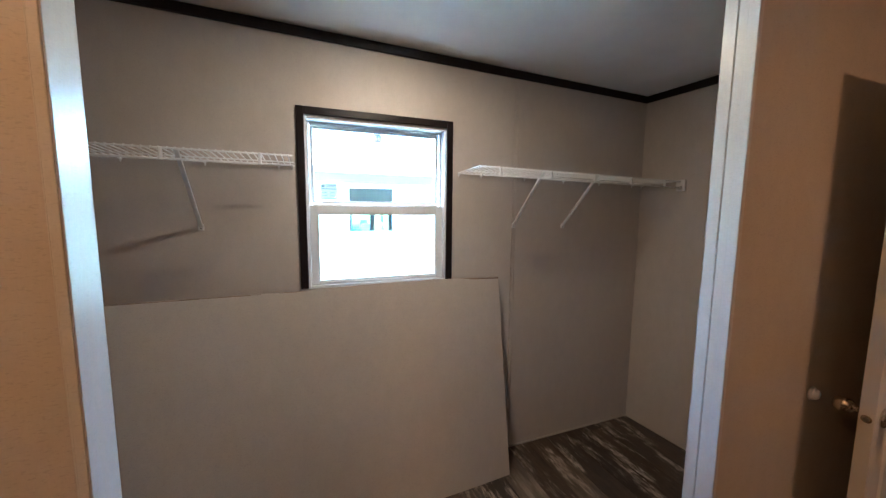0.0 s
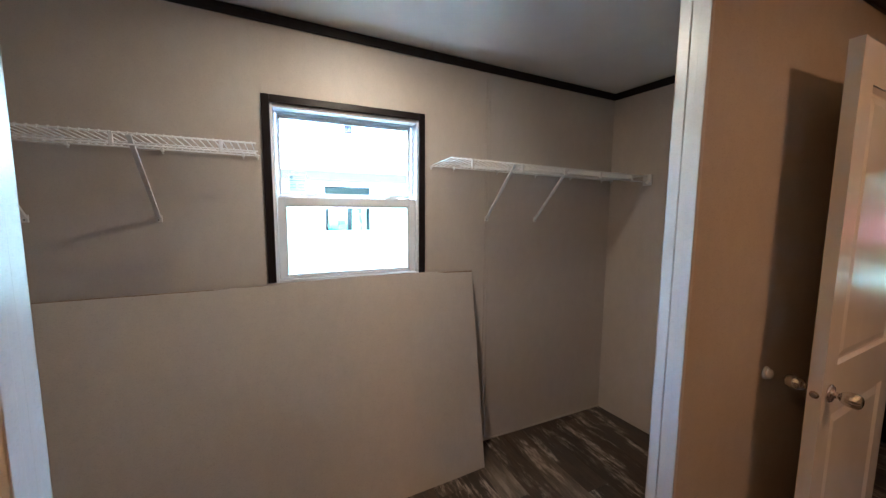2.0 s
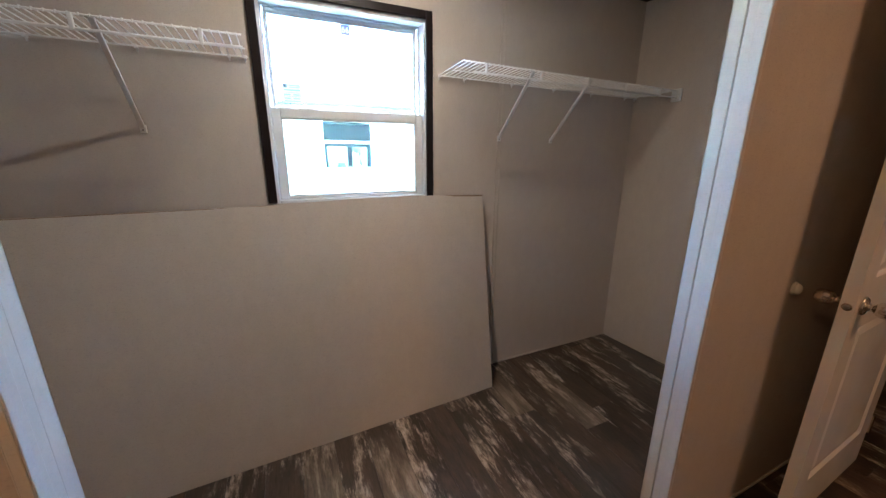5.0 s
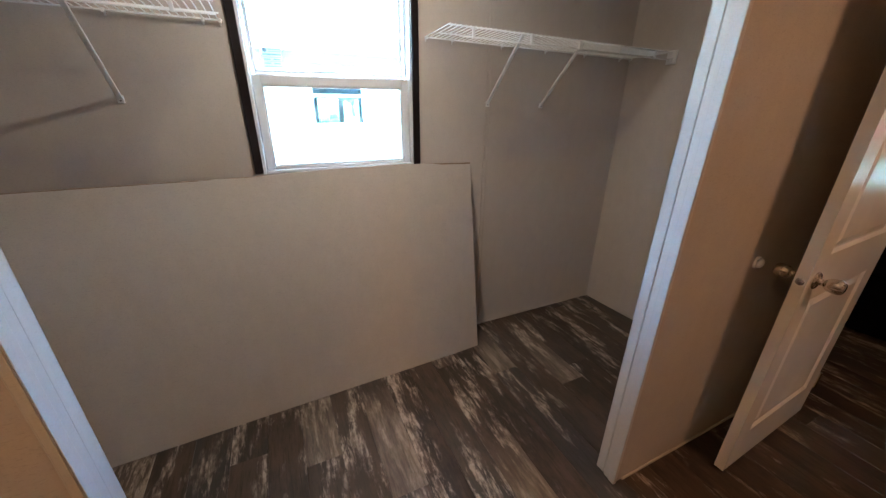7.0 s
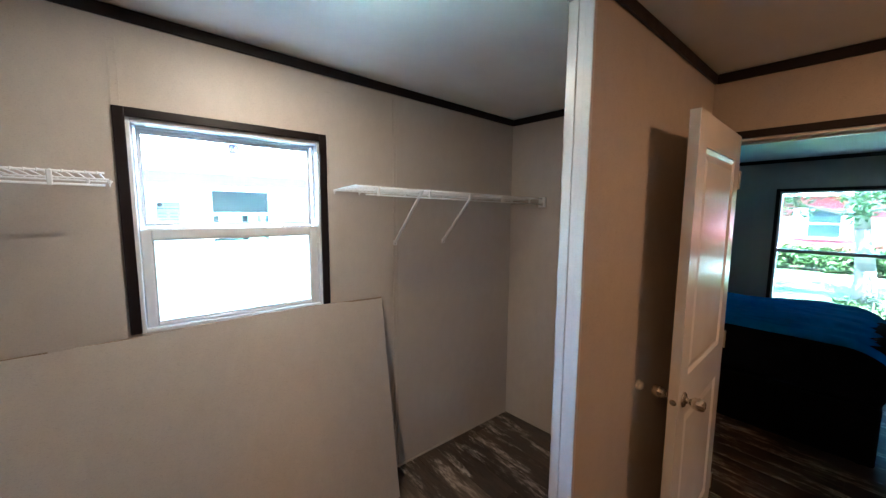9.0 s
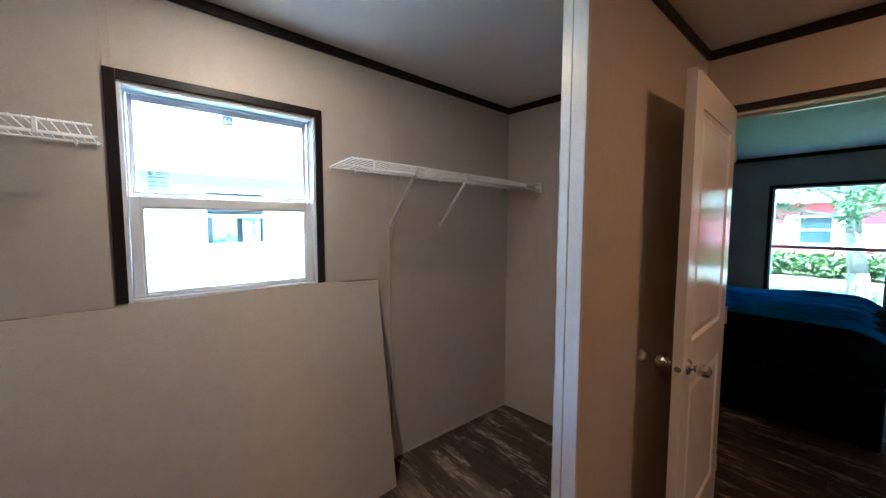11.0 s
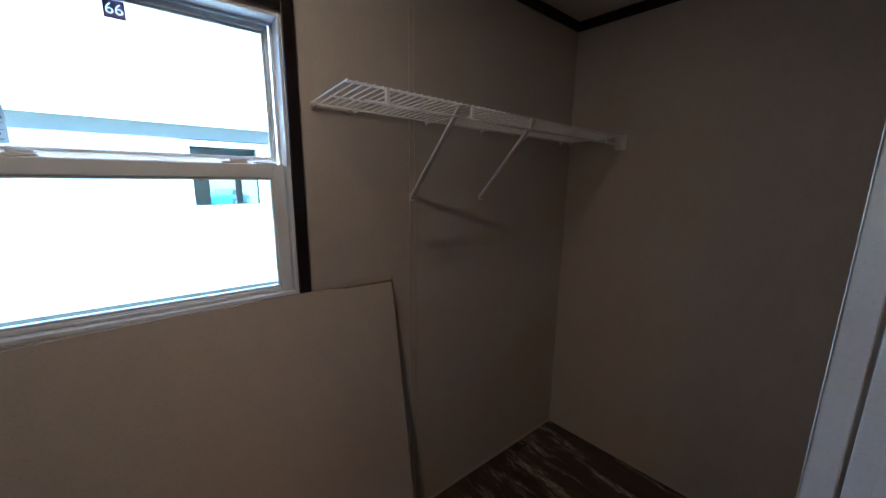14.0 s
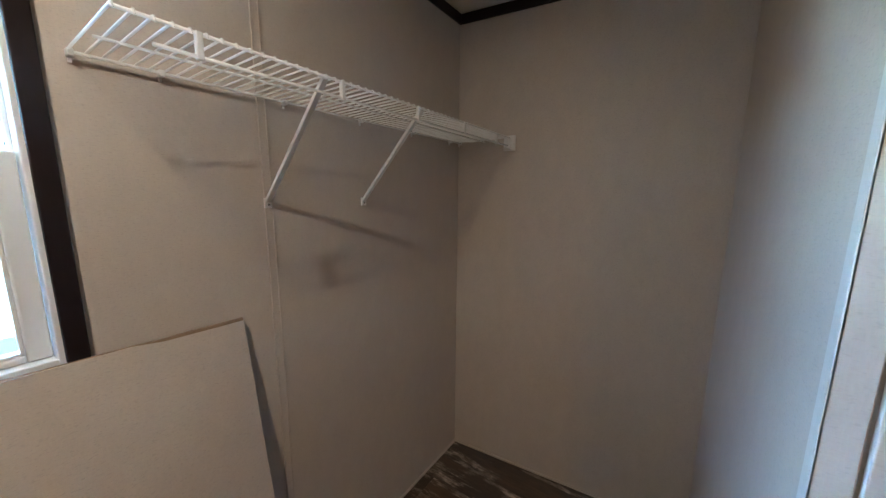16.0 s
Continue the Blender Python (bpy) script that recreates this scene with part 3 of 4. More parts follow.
# ---- loose wallboard sheet leaning under the window ----
def leaning_sheet():
    s = tagged(thing("wallboard_sheet", (-1.176, -0.23, 0.0)), "loose beige vinyl-faced gypsum sheet leaning under the window", "wallboard")
    nx, nz, w = 40, 16, 2.438

    def at(u, v, d):
        bottom = Vector((-w * u, -0.225 - 0.105 * u + 0.23, 0.001))
        top = Vector((-w * u + 0.003, -0.026 + 0.23, 1.158 + 0.014 * math.sin(min(1, u * 2.2) * math.pi) - 0.006 * u))
        p = bottom.lerp(top, v)
        bow = -0.004 * math.sin(v * math.pi) - 0.005 * math.sin(u * math.pi) * math.sin(v * math.pi)
        p.y += bow + d + max(0.0, 0.085 - u) * 0.14 * (0.4 + 0.6 * math.sin(v * math.pi))
        if v == 1:
            p.z += 0.0022 * noise.noise(Vector((u * 60, d * 300, 1.0))) - (0.007 if u < 0.08 and d < 0.0016 else 0.003 if u > 0.53 and d < 0.0016 else 0)
        return p

    def slab(d0, d1):
        bm = bmesh.new()
        grid = [[[bm.verts.new(at(i / nx, j / nz, d)) for j in range(nz + 1)] for i in range(nx + 1)] for d in (d0, d1)]
        for i in range(nx):
            for j in range(nz):
                for g in grid:
                    bm.faces.new((g[i][j], g[i + 1][j], g[i + 1][j + 1], g[i][j + 1]))
        f, g = grid
        for i in range(nx):
            for j in (0, nz):
                bm.faces.new((f[i][j], f[i + 1][j], g[i + 1][j], g[i][j]))
        for j in range(nz):
            for i in (0, nx):
                bm.faces.new((f[i][j], f[i][j + 1], g[i][j + 1], g[i][j]))
        return bm

    part("vinyl_face", slab(0.0, 0.0015), WALL, s)
    bm = bmesh.new()
    for k in range(4):
        add_box(bm, -1.34 + k * 0.016, -1.322 + k * 0.016, 0.19 - 0.002 * k, 0.1912 - 0.002 * k, 1.155 + 0.002 * k, 1.169 + 0.004 * math.sin(k * 2.1), bevel=0.0004)
    part("torn_facing", bm, WALL, s, "torn curl of vinyl facing")
    part("gypsum_core", slab(0.0016, 0.0098), GYPSUM, s, "tan raw gypsum core")


leaning_sheet()


# ---- bedroom door and doorway ----
def fluted(bm, depth=0.03):
    """Presses shallow flutes into the body of a turned knob."""
    for v in bm.verts:
        if v.co.z > 0.03:
            k = 1 - depth * (1 + math.cos(12 * math.atan2(v.co.y, v.co.x)))
            v.co.x, v.co.y = v.co.x * k, v.co.y * k
    return bm


def panel_door():
    """Two-panel moulded door, hinge edge at its origin, leaf along -x, 35 mm thick."""
    d = tagged(thing("door_1", (0.088, -1.3835, 0.012), 2.5), "white two-panel moulded interior door standing open", "door", "", "structure")
    W, Z, t = 0.736, 2.03, 0.035
    s = 0.105
    z_rails = [(0.0, 0.19), (0.83, 1.0), (1.905, Z)]
    rows = [(-s, 0, 0, t, 0, Z), (-W, -W + s, 0, t, 0, Z)] + [(-W + s, -s, 0, t, a, b) for a, b in z_rails]
    part("leaf", boxes(*rows), DOOR, d)
    for a, b in ((0.19, 0.83), (1.0, 1.9)):
        bm = bmesh.new()
        for y_out, y_in, y_field in ((0.0, 0.009, 0.0025), (t, t - 0.009, t - 0.0025)):
            rings = []
            for inset, y in ((0.0, y_out), (0.012, y_in), (0.02, y_in), (0.045, y_field)):
                rings.append([bm.verts.new(v) for v in ((-W + s + inset, y, a + inset), (-s - inset, y, a + inset), (-s - inset, y, b - inset), (-W + s + inset, y, b - inset))])
            for lo, hi in zip(rings, rings[1:]):
                for k in range(4):
                    bm.faces.new((lo[k], lo[(k + 1) % 4], hi[(k + 1) % 4], hi[k]))
            bm.faces.new(rings[-1])
        part("door_panel", bm, DOOR, d)
    knob_profile = [(0.031, 0.0), (0.031, 0.004), (0.026, 0.009), (0.012, 0.012), (0.0105, 0.024), (0.017, 0.028), (0.0215, 0.034), (0.0245, 0.044), (0.0252, 0.056), (0.0235, 0.066), (0.0185, 0.0725), (0.01, 0.0755), (0.0, 0.076)]
    x, z = -W + 0.06, 0.912
    part("door_knob", moved(fluted(turned(knob_profile[:-1], 48)), pose(x, -0.001, z, 90, 0, 0)), NICKEL, d, "satin nickel door knob")
    part("door_knob", moved(fluted(turned(knob_profile[:-1], 48)), pose(x, t + 0.001, z, -90, 0, 0)), NICKEL, d, "satin nickel door knob")
    ring = part("latch_ring", turned([(0.0125, 0.0), (0.0125, 0.0012), (0.0105, 0.0018)], 20, pose(-W, t / 2, z, 0, -90, 0)), NICKEL, d)
    part("latch_bolt", turned([(0.0075, 0.0), (0.007, 0.006), (0.003, 0.009)], 14, pose(-W - 0.001, t / 2, z, 0, -90, 0)), STEEL, ring)
    for hz in (0.2, 1.0, 1.82):
        part("hinge", rod((0.004, -0.004, hz - 0.045), (0.004, -0.004, hz + 0.045), 0.006), NICKEL, d)


panel_door()
y0, y1, zt = -2.07, -1.335, 2.037
frame_d = tagged(thing("doorway_frame", (0, 0, 0), SKEW), "pale wrapped doorway lining with dark casing", "door frame", "", "structure")
part("lining", boxes((-0.002, 0.092, y0, y0 + 0.014, 0, zt), (-0.002, 0.092, y1 - 0.014, y1, 0, zt), (-0.002, 0.092, y0 + 0.014, y1 - 0.014, zt - 0.016, zt), bevel=0.001), JAMB, frame_d)
part("door_stop", boxes((0.05, 0.07, y0 + 0.014, y0 + 0.024, 0, zt - 0.016), (0.05, 0.07, y1 - 0.024, y1 - 0.014, 0, zt - 0.016), (0.05, 0.07, y0 + 0.024, y1 - 0.024, zt - 0.026, zt - 0.016)), JAMB, frame_d)
part("casing_head", box(-0.012, -0.002, y0 - 0.035, y1 + 0.035, zt - 0.003, zt + 0.034, bevel=0.003), TRIM, frame_d)
part("casing_side", box(-0.012, -0.002, y0 - 0.035, y0 + 0.003, 0, zt - 0.003, bevel=0.003), TRIM, frame_d)
part("casing_side", box(-0.012, -0.002, y1 - 0.003, y1 + 0.035, 0, zt - 0.003, bevel=0.003), TRIM, frame_d)

bumper = tagged(thing("wall_bumper", (-0.612, PART_OUT, 0.93)), "white round rubber door bumper on the wall", "door stop")
part("bumper_base", turned([(0.024, 0.0), (0.024, 0.005), (0.021, 0.008)], 24, pose(0, 0, 0, 90, 0, 0)), RUBBER, bumper)
part("bumper_cap", turned([(0.02, 0.008), (0.018, 0.016), (0.012, 0.021), (0.004, 0.023)], 24, pose(0, 0, 0, 90, 0, 0)), RUBBER, bumper)


# ---- lamps ----
lamp_m = tagged(thing("puck_lamp", (-1.867, -0.62, H + lift(-1.867, 0))), "lit small round frosted ceiling light in the closet", "ceiling light")
part("lamp_base", turned([(0.048, 0.0), (0.048, -0.014), (0.034, -0.018)], 32), RUBBER, lamp_m)
part("diffuser", turned([(0.0173, -0.018), (0.0173, -0.0185), (0.017, -0.0187)], 24), PUCK_GLASS, lamp_m)


def dome_lamp(x, y, lit):
    lamp = tagged(thing("dome_lamp", (x, y, H + lift(x, y))), "lit round frosted dome ceiling light", "ceiling light", "ceiling lights of the room")
    part("lamp_base", turned([(0.15, 0.0), (0.15, -0.018), (0.14, -0.022)], 36), RUBBER, lamp)
    part("dome", turned([(0.138, -0.022), (0.136, -0.031), (0.12, -0.044), (0.07, -0.052), (0.02, -0.054)], 36), lit, lamp)
    return lamp


dome_lamp(-0.6, -2.5, DOME_GLASS)
dome_lamp(-3.0, -1.95, DOME_GLASS_BRIGHT)


# ---- bedroom: window and bed ----
bw = tagged(thing("window_2"), "tall white-framed bedroom window with dark casing, garden beyond", "window", "", "structure")
y0, y1, z0, z1 = BWIN
xw = BED_EAST
part("casing_side", box(xw - 0.013, xw - 0.001, y1 - 0.003, y1 + 0.035, z0 - 0.035, z1 + 0.035, bevel=0.003), TRIM, bw)
part("casing_side", box(xw - 0.013, xw - 0.001, y0 - 0.035, y0 + 0.003, z0 - 0.035, z1 + 0.035, bevel=0.003), TRIM, bw)
part("casing_head", box(xw - 0.013, xw - 0.001, y0 + 0.003, y1 - 0.003, z1 - 0.003, z1 + 0.035, bevel=0.003), TRIM, bw)
part("casing_sill", box(xw - 0.013, xw - 0.001, y0 + 0.003, y1 - 0.003, z0 - 0.035, z0 + 0.003, bevel=0.003), TRIM, bw)
ym = (y0 + y1) / 2
part("window_frame", boxes((xw, xw + 0.12, y0, y0 + 0.022, z0, z1), (xw, xw + 0.12, y1 - 0.022, y1, z0, z1), (xw, xw + 0.12, y0 + 0.022, y1 - 0.022, z1 - 0.022, z1), (xw, xw + 0.12, y0 + 0.022, y1 - 0.022, z0, z0 + 0.022), bevel=0.003), PVC, bw)
part("meeting_rail", box(xw + 0.03, xw + 0.07, y0 + 0.022, y1 - 0.022, 1.17, 1.21, bevel=0.003), PVC, bw)
for za, zb in ((z0 + 0.022, 1.17), (1.21, z1 - 0.022)):
    pane = part("pane", box(xw + 0.048, xw + 0.052, y0 + 0.022, y1 - 0.022, za, zb), GLASS, bw)
    pane.visible_shadow = False

screen = part("insect_screen", box(xw + 0.085, xw + 0.086, y0 + 0.022, y1 - 0.022, z0 + 0.022, z1 - 0.022), SCREEN, bw, "dark insect screen")
screen.visible_shadow = False

bed = tagged(thing("bed", (1.95, -1.2, 0.0)), "high bed, its shaded sides coloured near-black, with a rumpled royal blue blanket", "bed")
# Base and mattress are blackened to draw the bed's shaded sides.
part("bed_base", box(-0.62, 0.6, -0.76, 0.95, 0.02, 0.42, bevel=0.015), NAVY, bed)
part("mattress", box(-0.63, 0.61, -0.77, 0.96, 0.42, 0.8, bevel=0.05), TICK, bed, smooth=True)
for lx in (-0.55, 0.53):
    for ly in (-0.69, 0.88):
        part("bed_leg", rod((lx, ly, 0.0), (lx, ly, 0.12), 0.025), NAVY, bed)
bm = bmesh.new()
nu, nv = 90, 90
grid = []
for i in range(nu + 1):
    row = []
    for j in range(nv + 1):
        u, v = i / nu * 1.3 - 0.015, j / nv * 1.9 - 0.08
        over_x = max(0, -u) + max(0, u - 1.26)
        over_y = max(0, -v) + max(0, v - 1.74)
        x = -0.645 + min(max(u, 0), 1.26)
        y = -0.785 + min(max(v, 0), 1.74)
        z = 0.815 - over_x - over_y - 0.1 * max(0.0, 1 - v / 0.22) ** 2
        w = noise.noise(Vector((u * 11.0, v * 1.6, 0.3))) * 0.03 + noise.noise(Vector((u * 24.0, v * 6.0, 4.0))) * 0.009 + noise.noise(Vector((u * 2.0, v * 3.0, 8.0))) * 0.02
        if over_x or over_y:
            x += (-0.012 - abs(w)) * (1 if u < 0 else -1) * (over_x > 0)
            y += (-0.012 - abs(w)) * (1 if v < 0 else -1) * (over_y > 0)
        else:
            z += 0.028 + w
        row.append(bm.verts.new((x, y, max(z, 0.2))))
    grid.append(row)
for i in range(nu):
    for j in range(nv):
        bm.faces.new((grid[i][j], grid[i + 1][j], grid[i + 1][j + 1], grid[i][j + 1]))
blanket = tagged(part("blanket", bm, BLUE, None, smooth=True), "rumpled royal blue blanket spread over the bed", "blanket")
blanket.matrix_basis = pose(1.95, -1.2, 0.0)


def armchair(at, rz):
    """Low dark upholstered chair with a pale cushion."""
    c = tagged(thing("armchair", at, rz), "low dark upholstered armchair with a pale cushion", "armchair")
    part("seat", box(-0.27, 0.27, -0.28, 0.3, 0.14, 0.42, bevel=0.04), NAVY, c, smooth=True)
    part("backrest", box(-0.36, 0.36, 0.28, 0.42, 0.12, 0.84, bevel=0.05), NAVY, c, smooth=True)
    for x in (-0.335, 0.335):
        part("armrest", box(x - 0.065, x + 0.065, -0.28, 0.28, 0.12, 0.6, bevel=0.045), NAVY, c, smooth=True)
    for x in (-0.28, 0.28):
        for y in (-0.22, 0.34):
            part("leg", rod((x, y, 0.0), (x, y, 0.14), 0.018, 0.024), TRIM, c)
    pillow = bmesh.new()
    bmesh.ops.create_uvsphere(pillow, u_segments=24, v_segments=14, radius=1.0)
    for v in pillow.verts:
        v.co = Vector((0.23 * math.copysign(abs(v.co.x) ** 0.6, v.co.x), 0.09 * v.co.y, 0.2 * math.copysign(abs(v.co.z) ** 0.6, v.co.z)))
    bmesh.ops.transform(pillow, matrix=pose(0, 0.17, 0.63, -14, 0, 0), verts=pillow.verts)
    cushion = tagged(part("cushion", pillow, CUSHION, None, smooth=True), "pale grey-green square cushion resting on an armchair", "cushion")
    cushion.matrix_basis = pose(*at, 0, 0, rz)


armchair((3.45, -3.0, 0.0), -60)


# ---- outside ----
GROUND = -0.75
structure("ground", box(-400, 400, -400, 400, GROUND - 0.3, GROUND), GRASS, "sunlit patchy lawn", "lawn")
# Unseen pale ground, added to reflect sunlight up through the closet window.
structure("gravel_strip", box(-14, 12, 0.6, 4.9, GROUND, GROUND + 0.02), CONCRETE, "unseen pale strip between the homes, added to bounce daylight", "pavement")
structure("path", box(16.3, 18.6, -30, 30, GROUND, GROUND + 0.03), CONCRETE, "pale sunlit concrete drive", "pavement")


def neighbour_home():
    h = tagged(thing("neighbour_home", (-1.2, 5.0, GROUND)), "cream-sided manufactured home with pale roof and grey skirting", "house")
    b, top = -0.13 - GROUND, 2.27 - GROUND
    part("skirting", box(-9, 8, 0.02, 0.14, 0, b), SKIRT, h)
    hole = (-0.29, 0.55, 1.9, 2.73)
    wall = part("wall", boxes(*wall_rows("y", 0.02, 0.14, -9, 8, b, top, hole)), SIDING, h)
    part("wall", boxes(*wall_rows("y", 4.5, 4.6, -9, 8, b, top, (0.3, 1.46, 1.55, 2.36))), SIDING, h)
    part("wall", box(-9, -8.9, 0.14, 4.5, b, top), SIDING, h)
    part("wall", box(7.9, 8, 0.14, 4.5, b, top), SIDING, h)
    part("room_floor", box(-8.9, 7.9, 0.14, 4.5, b, b + 0.05), SUB, h)
    # Lining and mullion coloured dark to draw the room's dimness.
    part("room_lining", boxes((-2.2, -2.15, 0.15, 4.49, b + 0.05, top), (3.0, 3.05, 0.15, 4.49, b + 0.05, top), (-2.15, 3.0, 0.15, 4.49, top - 0.03, top)), SHADE_GREY, h)
    part("far_mullion", box(0.857, 1.01, 4.48, 4.5, 1.55, 2.36), SHADE_GREY, h)
    bm = bmesh.new()
    n = 12
    step = (top - b) / n
    for k in range(n):
        z = b + k * step
        for xa, xb in ((-9, -0.31), (0.57, 8)) if 1.82 < z + step / 2 < 2.8 else ((-9, 8),):
            vs = [bm.verts.new(v) for v in ((xa, -0.012, z), (xb, -0.012, z), (xb, 0.012, z + step), (xa, 0.012, z + step), (xa, 0.02, z), (xb, 0.02, z))]
            bm.faces.new(vs[:4])
            bm.faces.new((vs[0], vs[1], vs[5], vs[4]))
    part("siding", bm, SIDING, wall)
    roof = part("roof", boxes((-9.3, 8.3, -0.16, 0.1, top, top + 0.03)), WHITE_OUT, h)
    bm = bmesh.new()
    vs = [bm.verts.new(v) for v in ((-9.3, -0.17, top + 0.05), (8.3, -0.17, top + 0.05), (8.3, 2.4, top + 0.9), (-9.3, 2.4, top + 0.9), (8.3, 5.0, top + 0.05), (-9.3, 5.0, top + 0.05))]
    bm.faces.new((vs[0], vs[1], vs[2], vs[3]))
    bm.faces.new((vs[3], vs[2], vs[4], vs[5]))
    part("roof_sheet", bm, ROOF_M, roof)
    part("fascia", box(-9.3, 8.3, -0.18, -0.16, top - 0.03, top + 0.06), WHITE_OUT, roof)
    # Dark strip painted along the wall top in place of the eave's shadow.
    part("frieze_board", box(-9, 8, -0.03, -0.014, top - 0.2, top - 0.001, bevel=0.003), SHADE_GREY, h, "grey-blue strip drawn as the eave's shade")
    for cx in (0.13, -4.2, 4.6):
        w, za, zb = 0.42, 1.9, 2.73
        win = part("window", boxes((cx - w - 0.1, cx - w, -0.03, 0.0, za, zb), (cx + w, cx + w + 0.1, -0.03, 0.0, za, zb), (cx - w - 0.1, cx + w + 0.1, -0.034, 0.0, zb, zb + 0.075), (cx - w - 0.1, cx + w + 0.1, -0.034, 0.0, za - 0.09, za), bevel=0.006), WHITE_OUT, h)
        part("sill", box(cx - w - 0.13, cx + w + 0.13, -0.05, 0.0, za - 0.125, za - 0.092, bevel=0.004), WHITE_OUT, win)
        if cx == 0.13:
            clear = part("pane", box(cx - w, cx + w, -0.016, -0.012, za, zb), GLASS, win)
            clear.visible_shadow = False
        else:
            part("pane", box(cx - w, cx + w, -0.016, -0.012, za, zb), DARK_GLASS, win)
        part("mullion", box(cx - w, cx + w, -0.026, -0.017, 2.33, 2.37, bevel=0.003), WHITE_OUT, win)
    return h


neighbour_home()


def parked_car(at, rz):
    """Small hatchback: body drawn from its side outline, glass, lamps, four wheels."""
    car = tagged(thing("parked_car", at, rz), "blue hatchback car parked behind the cream home", "car")

    def loft(outline, half, inset):
        bm = bmesh.new()
        sides = [[bm.verts.new((x, sgn * (half - (inset if z > 0.9 else 0)), z)) for x, z in outline] for sgn in (-1, 1)]
        for side in sides:
            bm.faces.new(side)
        n = len(outline)
        for k in range(n):
            bm.faces.new((sides[0][k], sides[0][(k + 1) % n], sides[1][(k + 1) % n], sides[1][k]))
        return bm

    part("body", loft([(-2.0, 0.3), (2.0, 0.3), (2.05, 0.62), (1.9, 0.82), (1.0, 0.95), (-1.7, 0.98), (-2.0, 0.8)], 0.85, 0.04), CAR_BLUE, car)
    cabin = part("cabin", loft([(1.0, 0.951), (0.35, 1.42), (-1.2, 1.45), (-1.7, 0.981)], 0.84, 0.12), CAR_BLUE, car)
    part("side_window", box(-1.3, 0.55, -0.76, 0.76, 1.02, 1.36, bevel=0.03), DARK_GLASS, cabin)
    for x in (-1.25, 1.25):
        for y in (-0.78, 0.78):
            wheel = part("wheel", turned([(0.31, -0.1), (0.33, -0.07), (0.33, 0.07), (0.31, 0.1)], 20, pose(x, y, 0.33, 90, 0, 0)), TRIM, car)
            part("rim", turned([(0.2, -0.112), (0.2, 0.112)], 14, pose(x, y, 0.33, 90, 0, 0)), NICKEL, wheel)
    for y in (-0.65, 0.65):
        part("headlight", box(1.9, 2.06, y - 0.14, y + 0.14, 0.62, 0.76, bevel=0.02), WHITE_OUT, car)


parked_car((2.5, 33.0, GROUND), 62)


def red_house():
    h = tagged(thing("red_house", (22.0, -0.2, GROUND)), "red-sided house with white window and shutters, pale roof", "house")
    top = 2.6 - GROUND
    part("wall", box(0.0, 7.0, -14, 9, 0, top), RED, h)
    bm = bmesh.new()
    for k in range(20):
        z = k * top / 20
        vs = [bm.verts.new(v) for v in ((-0.03, -14, z), (-0.03, 9, z), (-0.005, 9, z + top / 20), (-0.005, -14, z + top / 20))]
        bm.faces.new(vs)
    part("siding", bm, RED, h)
    bm = bmesh.new()
    vs = [bm.verts.new(v) for v in ((-0.5, -14.4, top), (-0.5, 9.4, top), (3.5, 9.4, top + 1.6), (3.5, -14.4, top + 1.6), (7.5, 9.4, top), (7.5, -14.4, top))]
    bm.faces.new((vs[0], vs[1], vs[2], vs[3]))
    bm.faces.new((vs[3], vs[2], vs[4], vs[5]))
    bm.faces.new((vs[0], vs[1], vs[4], vs[5]))
    roof = part("roof", bm, SHINGLE, h)
    part("fascia", box(-0.54, -0.5, -14.4, 9.4, top - 0.1, top + 0.1), WHITE_OUT, roof)
    for cy in (0.03, -5.0, 5.5):
        z0, z1 = 0.55 - GROUND, 1.9 - GROUND
        win = part("window", boxes((-0.08, 0, cy - 0.6, cy - 0.52, z0, z1), (-0.08, 0, cy + 0.52, cy + 0.6, z0, z1), (-0.08, 0, cy - 0.52, cy + 0.52, z1 - 0.08, z1), (-0.1, 0, cy - 0.65, cy + 0.65, z0 - 0.06, z0 + 0.05), (-0.07, 0, cy - 0.52, cy + 0.52, (z0 + z1) / 2 - 0.03, (z0 + z1) / 2 + 0.03), bevel=0.01), WHITE_OUT, h)
        part("pane", box(-0.05, -0.035, cy - 0.52, cy + 0.52, z0 + 0.05, z1 - 0.08), DARK_GLASS, win)
        for sgn in (-1, 1):
            part("shutter", box(-0.07, -0.03, cy + sgn * 0.62, cy + sgn * 1.08, z0 - 0.05, z1 + 0.05, bevel=0.008), WHITE_OUT, h)


red_house()


def leaves(centres, count, size, seed):
    """Many small leaf blades scattered in soft balls: verts and faces."""
    rng = random.Random(seed)
    verts, faces = [], []
    for _ in range(count):
        c, r = rng.choice(centres)
        d = Vector((rng.gauss(0, 1), rng.gauss(0, 1), rng.gauss(0, 1))).normalized() * r * rng.random() ** 0.45
        p = Vector(c) + d
        m = Euler((rng.uniform(-0.9, 0.9), rng.uniform(-0.9, 0.9), rng.uniform(0, 6.28))).to_matrix()
        s = size * rng.uniform(0.6, 1.3)
        k = len(verts)
        for q in ((-s, 0, 0), (-0.2 * s, 0.45 * s, 0.1 * s), (s, 0, 0), (-0.2 * s, -0.45 * s, 0.1 * s)):
            verts.append(p + m @ Vector(q))
        faces.append((k, k + 1, k + 2, k + 3))
    return verts, faces


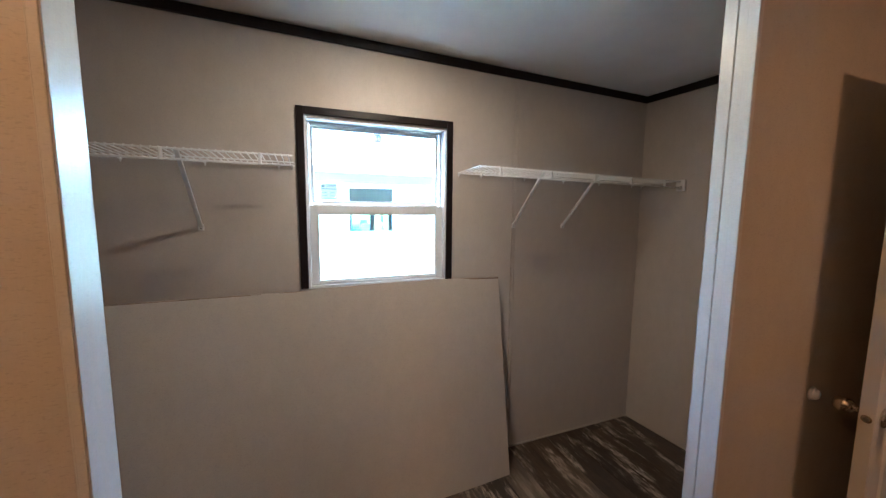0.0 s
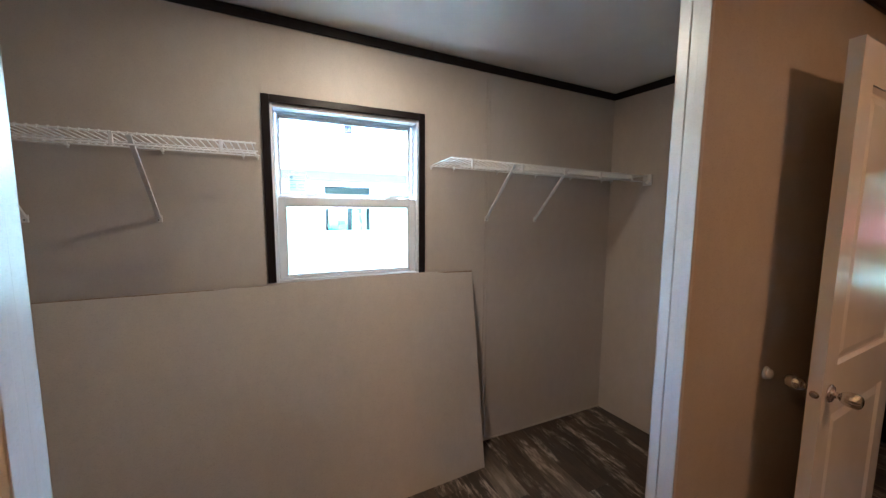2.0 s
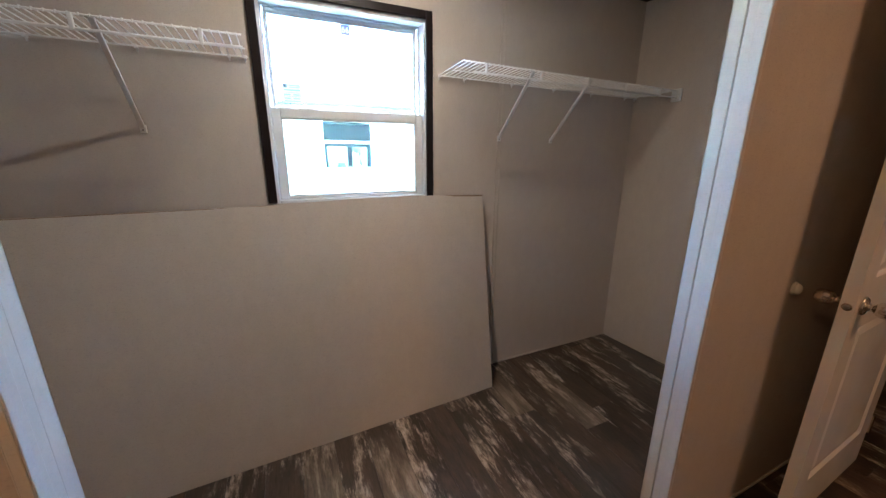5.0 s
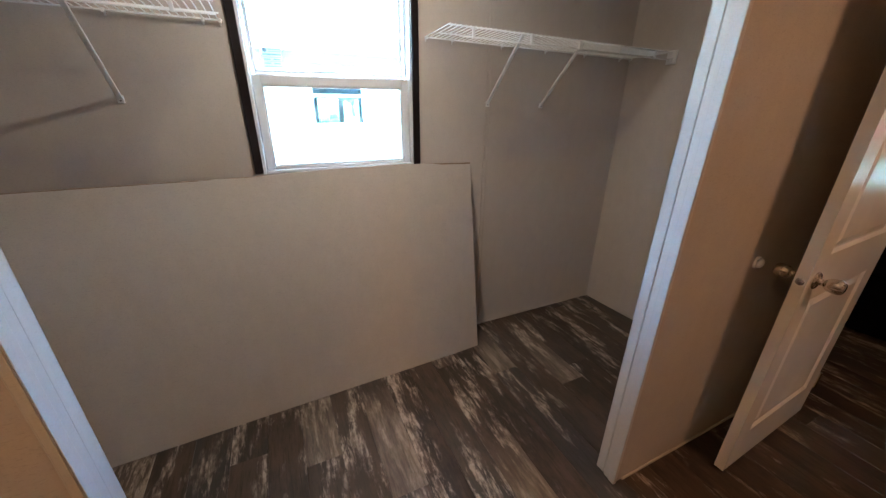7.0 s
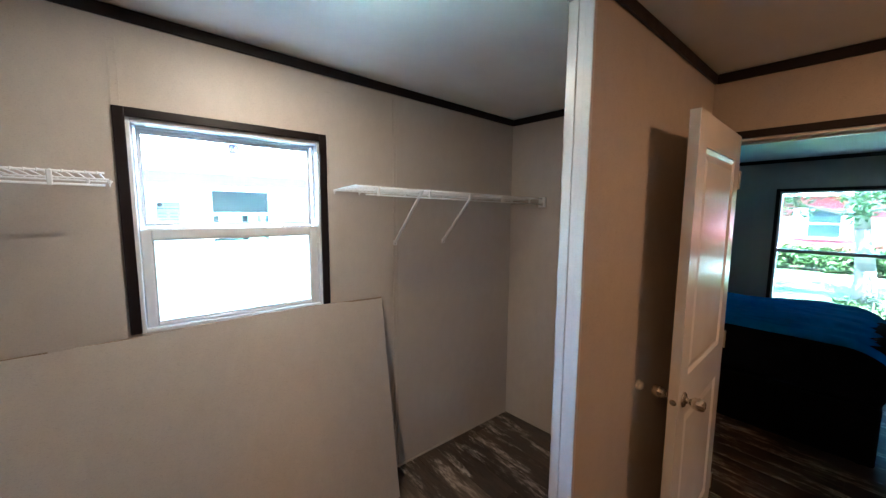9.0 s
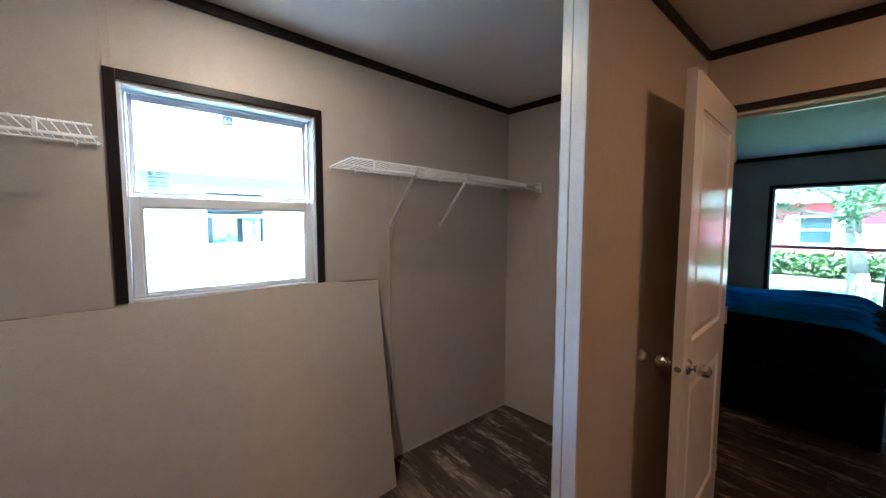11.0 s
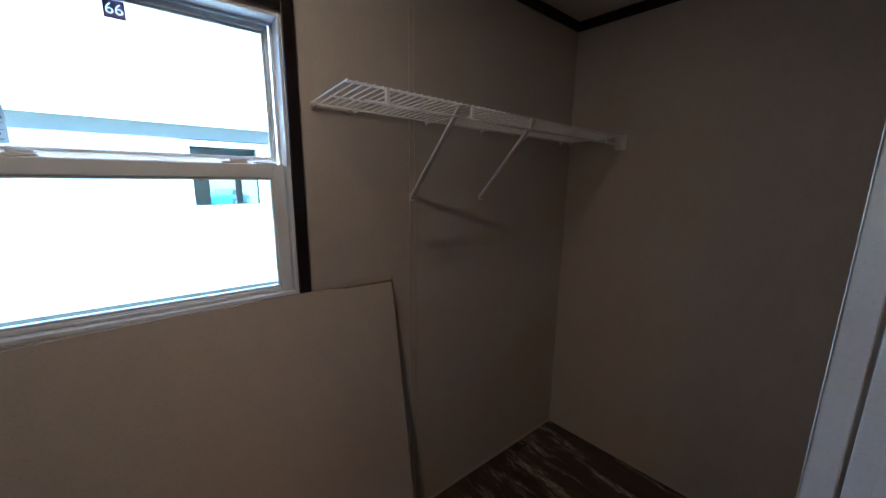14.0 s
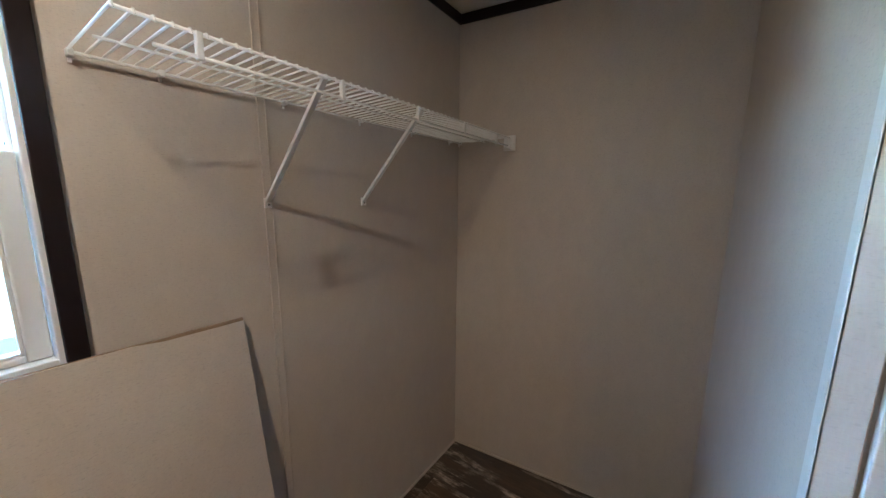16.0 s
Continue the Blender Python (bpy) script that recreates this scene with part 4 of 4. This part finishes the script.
def tree(at, height, seed):
    rng = random.Random(seed)
    t = tagged(thing("tree", at), "broad-leaved shade tree with a grey trunk on the lawn", "tree")
    bm = bmesh.new()
    pts = [Vector((0, 0, -0.1)), Vector((0.05, 0.06, height * 0.16)), Vector((0.02, 0.2, height * 0.34)), Vector((0.12, 0.3, height * 0.55))]
    rs = [0.27, 0.19, 0.16, 0.11]
    for a, b, ra, rb in zip(pts, pts[1:], rs, rs[1:]):
        add_rod(bm, a, b, ra, rb, 12)
    part("trunk", bm, BARK, t, smooth=True)
    balls = []
    for k in range(11):
        ang = k * 2.4 + rng.uniform(-0.3, 0.3)
        base = pts[2].lerp(pts[3], 0.2 + 0.8 * rng.random())
        tip = base + Vector((math.cos(ang) * rng.uniform(1.2, 2.5), math.sin(ang) * rng.uniform(1.2, 2.5), rng.uniform(0.3, 1.8)))
        part("limb", rod(base, tip, 0.06, 0.02, 8), BARK, t)
        for q in range(4):
            c = base.lerp(tip, 0.45 + 0.2 * q) + Vector((rng.uniform(-0.4, 0.4), rng.uniform(-0.4, 0.4), rng.uniform(-0.3, 0.35)))
            balls.append((c, rng.uniform(0.3, 0.65)))
    v, f = leaves(balls, 7000, 0.07, seed)
    tagged(raw_part("crown", v, f, LEAF, t), kind="stuff")


tree((12.0, -1.75, GROUND), 6.0, 3)
tree((30.0, 9.0, GROUND), 8.0, 5)
tree((6.2, 40.0, GROUND), 6.0, 7)

rng = random.Random(8)
balls = [((0.5 * rng.uniform(-1, 1), y * 0.28, rng.uniform(0.15, 0.85)), rng.uniform(0.22, 0.36)) for y in range(-30, 26) for _ in range(5)]
v, f = leaves(balls, 42000, 0.1, 9)
hedge = tagged(thing("hedge", (19.6, -1.0, GROUND)), "sunlit leafy green hedge before the red house", "hedge")
tagged(raw_part("hedge_leaves", v, f, HEDGE, hedge), kind="stuff")
bm = bmesh.new()
for y in range(-30, 26):
    add_rod(bm, (0, y * 0.28, 0), (rng.uniform(-0.2, 0.2), y * 0.28 + 0.1, 0.7), 0.02, 0.008, 6)
part("hedge_stems", bm, BARK, hedge)
balls = [((rng.uniform(-0.6, 0.6), rng.uniform(-0.7, 0.7), rng.uniform(0.05, 0.3)), 0.22) for _ in range(12)]
v, f = leaves(balls, 1200, 0.05, 12)
bush = tagged(thing("low_bush", (11.2, -1.9, GROUND)), "low green bush at the foot of the tree", "bush")
tagged(raw_part("bush_leaves", v, f, HEDGE, bush), kind="stuff")
part("bush_stem", rod((0, 0, 0), (0, 0, 0.3), 0.03, 0.01), BARK, bush)


# ---- floor planks ----
PW, PL = 0.1524, 1.219
plank_mesh = {}


def plank_of(length, material):
    key = (round(length, 2), material.name)
    if key not in plank_mesh:
        bm = bmesh.new()
        w, l, c = PW / 2 - 0.0004, key[0] / 2 - 0.0004, 0.0012
        lo = [bm.verts.new((sx * w, sy * l, -0.0055)) for sx, sy in ((-1, -1), (1, -1), (1, 1), (-1, 1))]
        mid = [bm.verts.new((sx * w, sy * l, -0.0012)) for sx, sy in ((-1, -1), (1, -1), (1, 1), (-1, 1))]
        hi = [bm.verts.new((sx * (w - c), sy * (l - c), 0.0)) for sx, sy in ((-1, -1), (1, -1), (1, 1), (-1, 1))]
        bm.faces.new(hi)
        for a, b in ((lo, mid), (mid, hi)):
            for k in range(4):
                bm.faces.new((a[k], a[(k + 1) % 4], b[(k + 1) % 4], b[k]))
        bmesh.ops.recalc_face_normals(bm, faces=bm.faces)
        mesh = bpy.data.meshes.new("plank")
        bm.to_mesh(mesh)
        bm.free()
        mesh.materials.append(material)
        plank_mesh[key] = mesh
    return plank_mesh[key]


rng = random.Random(21)
JOINTS = {-1.2125: -0.49, -0.9077: -0.72, -2.2793: -0.65, -0.6029: -0.86}
PALE = ((-1.2125, 0.0), (-0.9077, -0.3), (-2.2793, -0.3), (-1.9745, -0.4), (-1.5173, -0.5), (-3.0413, -0.6))
x = -1.2125 - 21 * PW
while x < BED_EAST:
    joint = next((j for e, j in JOINTS.items() if abs(e - x) < 0.03), rng.uniform(-PL, 0))
    y = joint + PL * math.ceil(-joint / PL) 
    while y > -4.0:
        a, b = max(y - PL, -4.1), min(y, 0.1)
        if b - a > 0.03 and x > -4.5:
            pale = any(abs(e - x) < 0.03 and a < at < b + 0.11 for e, at in PALE)
            ob = new("plank", plank_of(b - a, PLANK_PALE if pale else PLANK))
            ob.location = (x + PW / 2, (a + b) / 2, 0.0)
            ob.parent = floor
        y -= PL
    x += PW
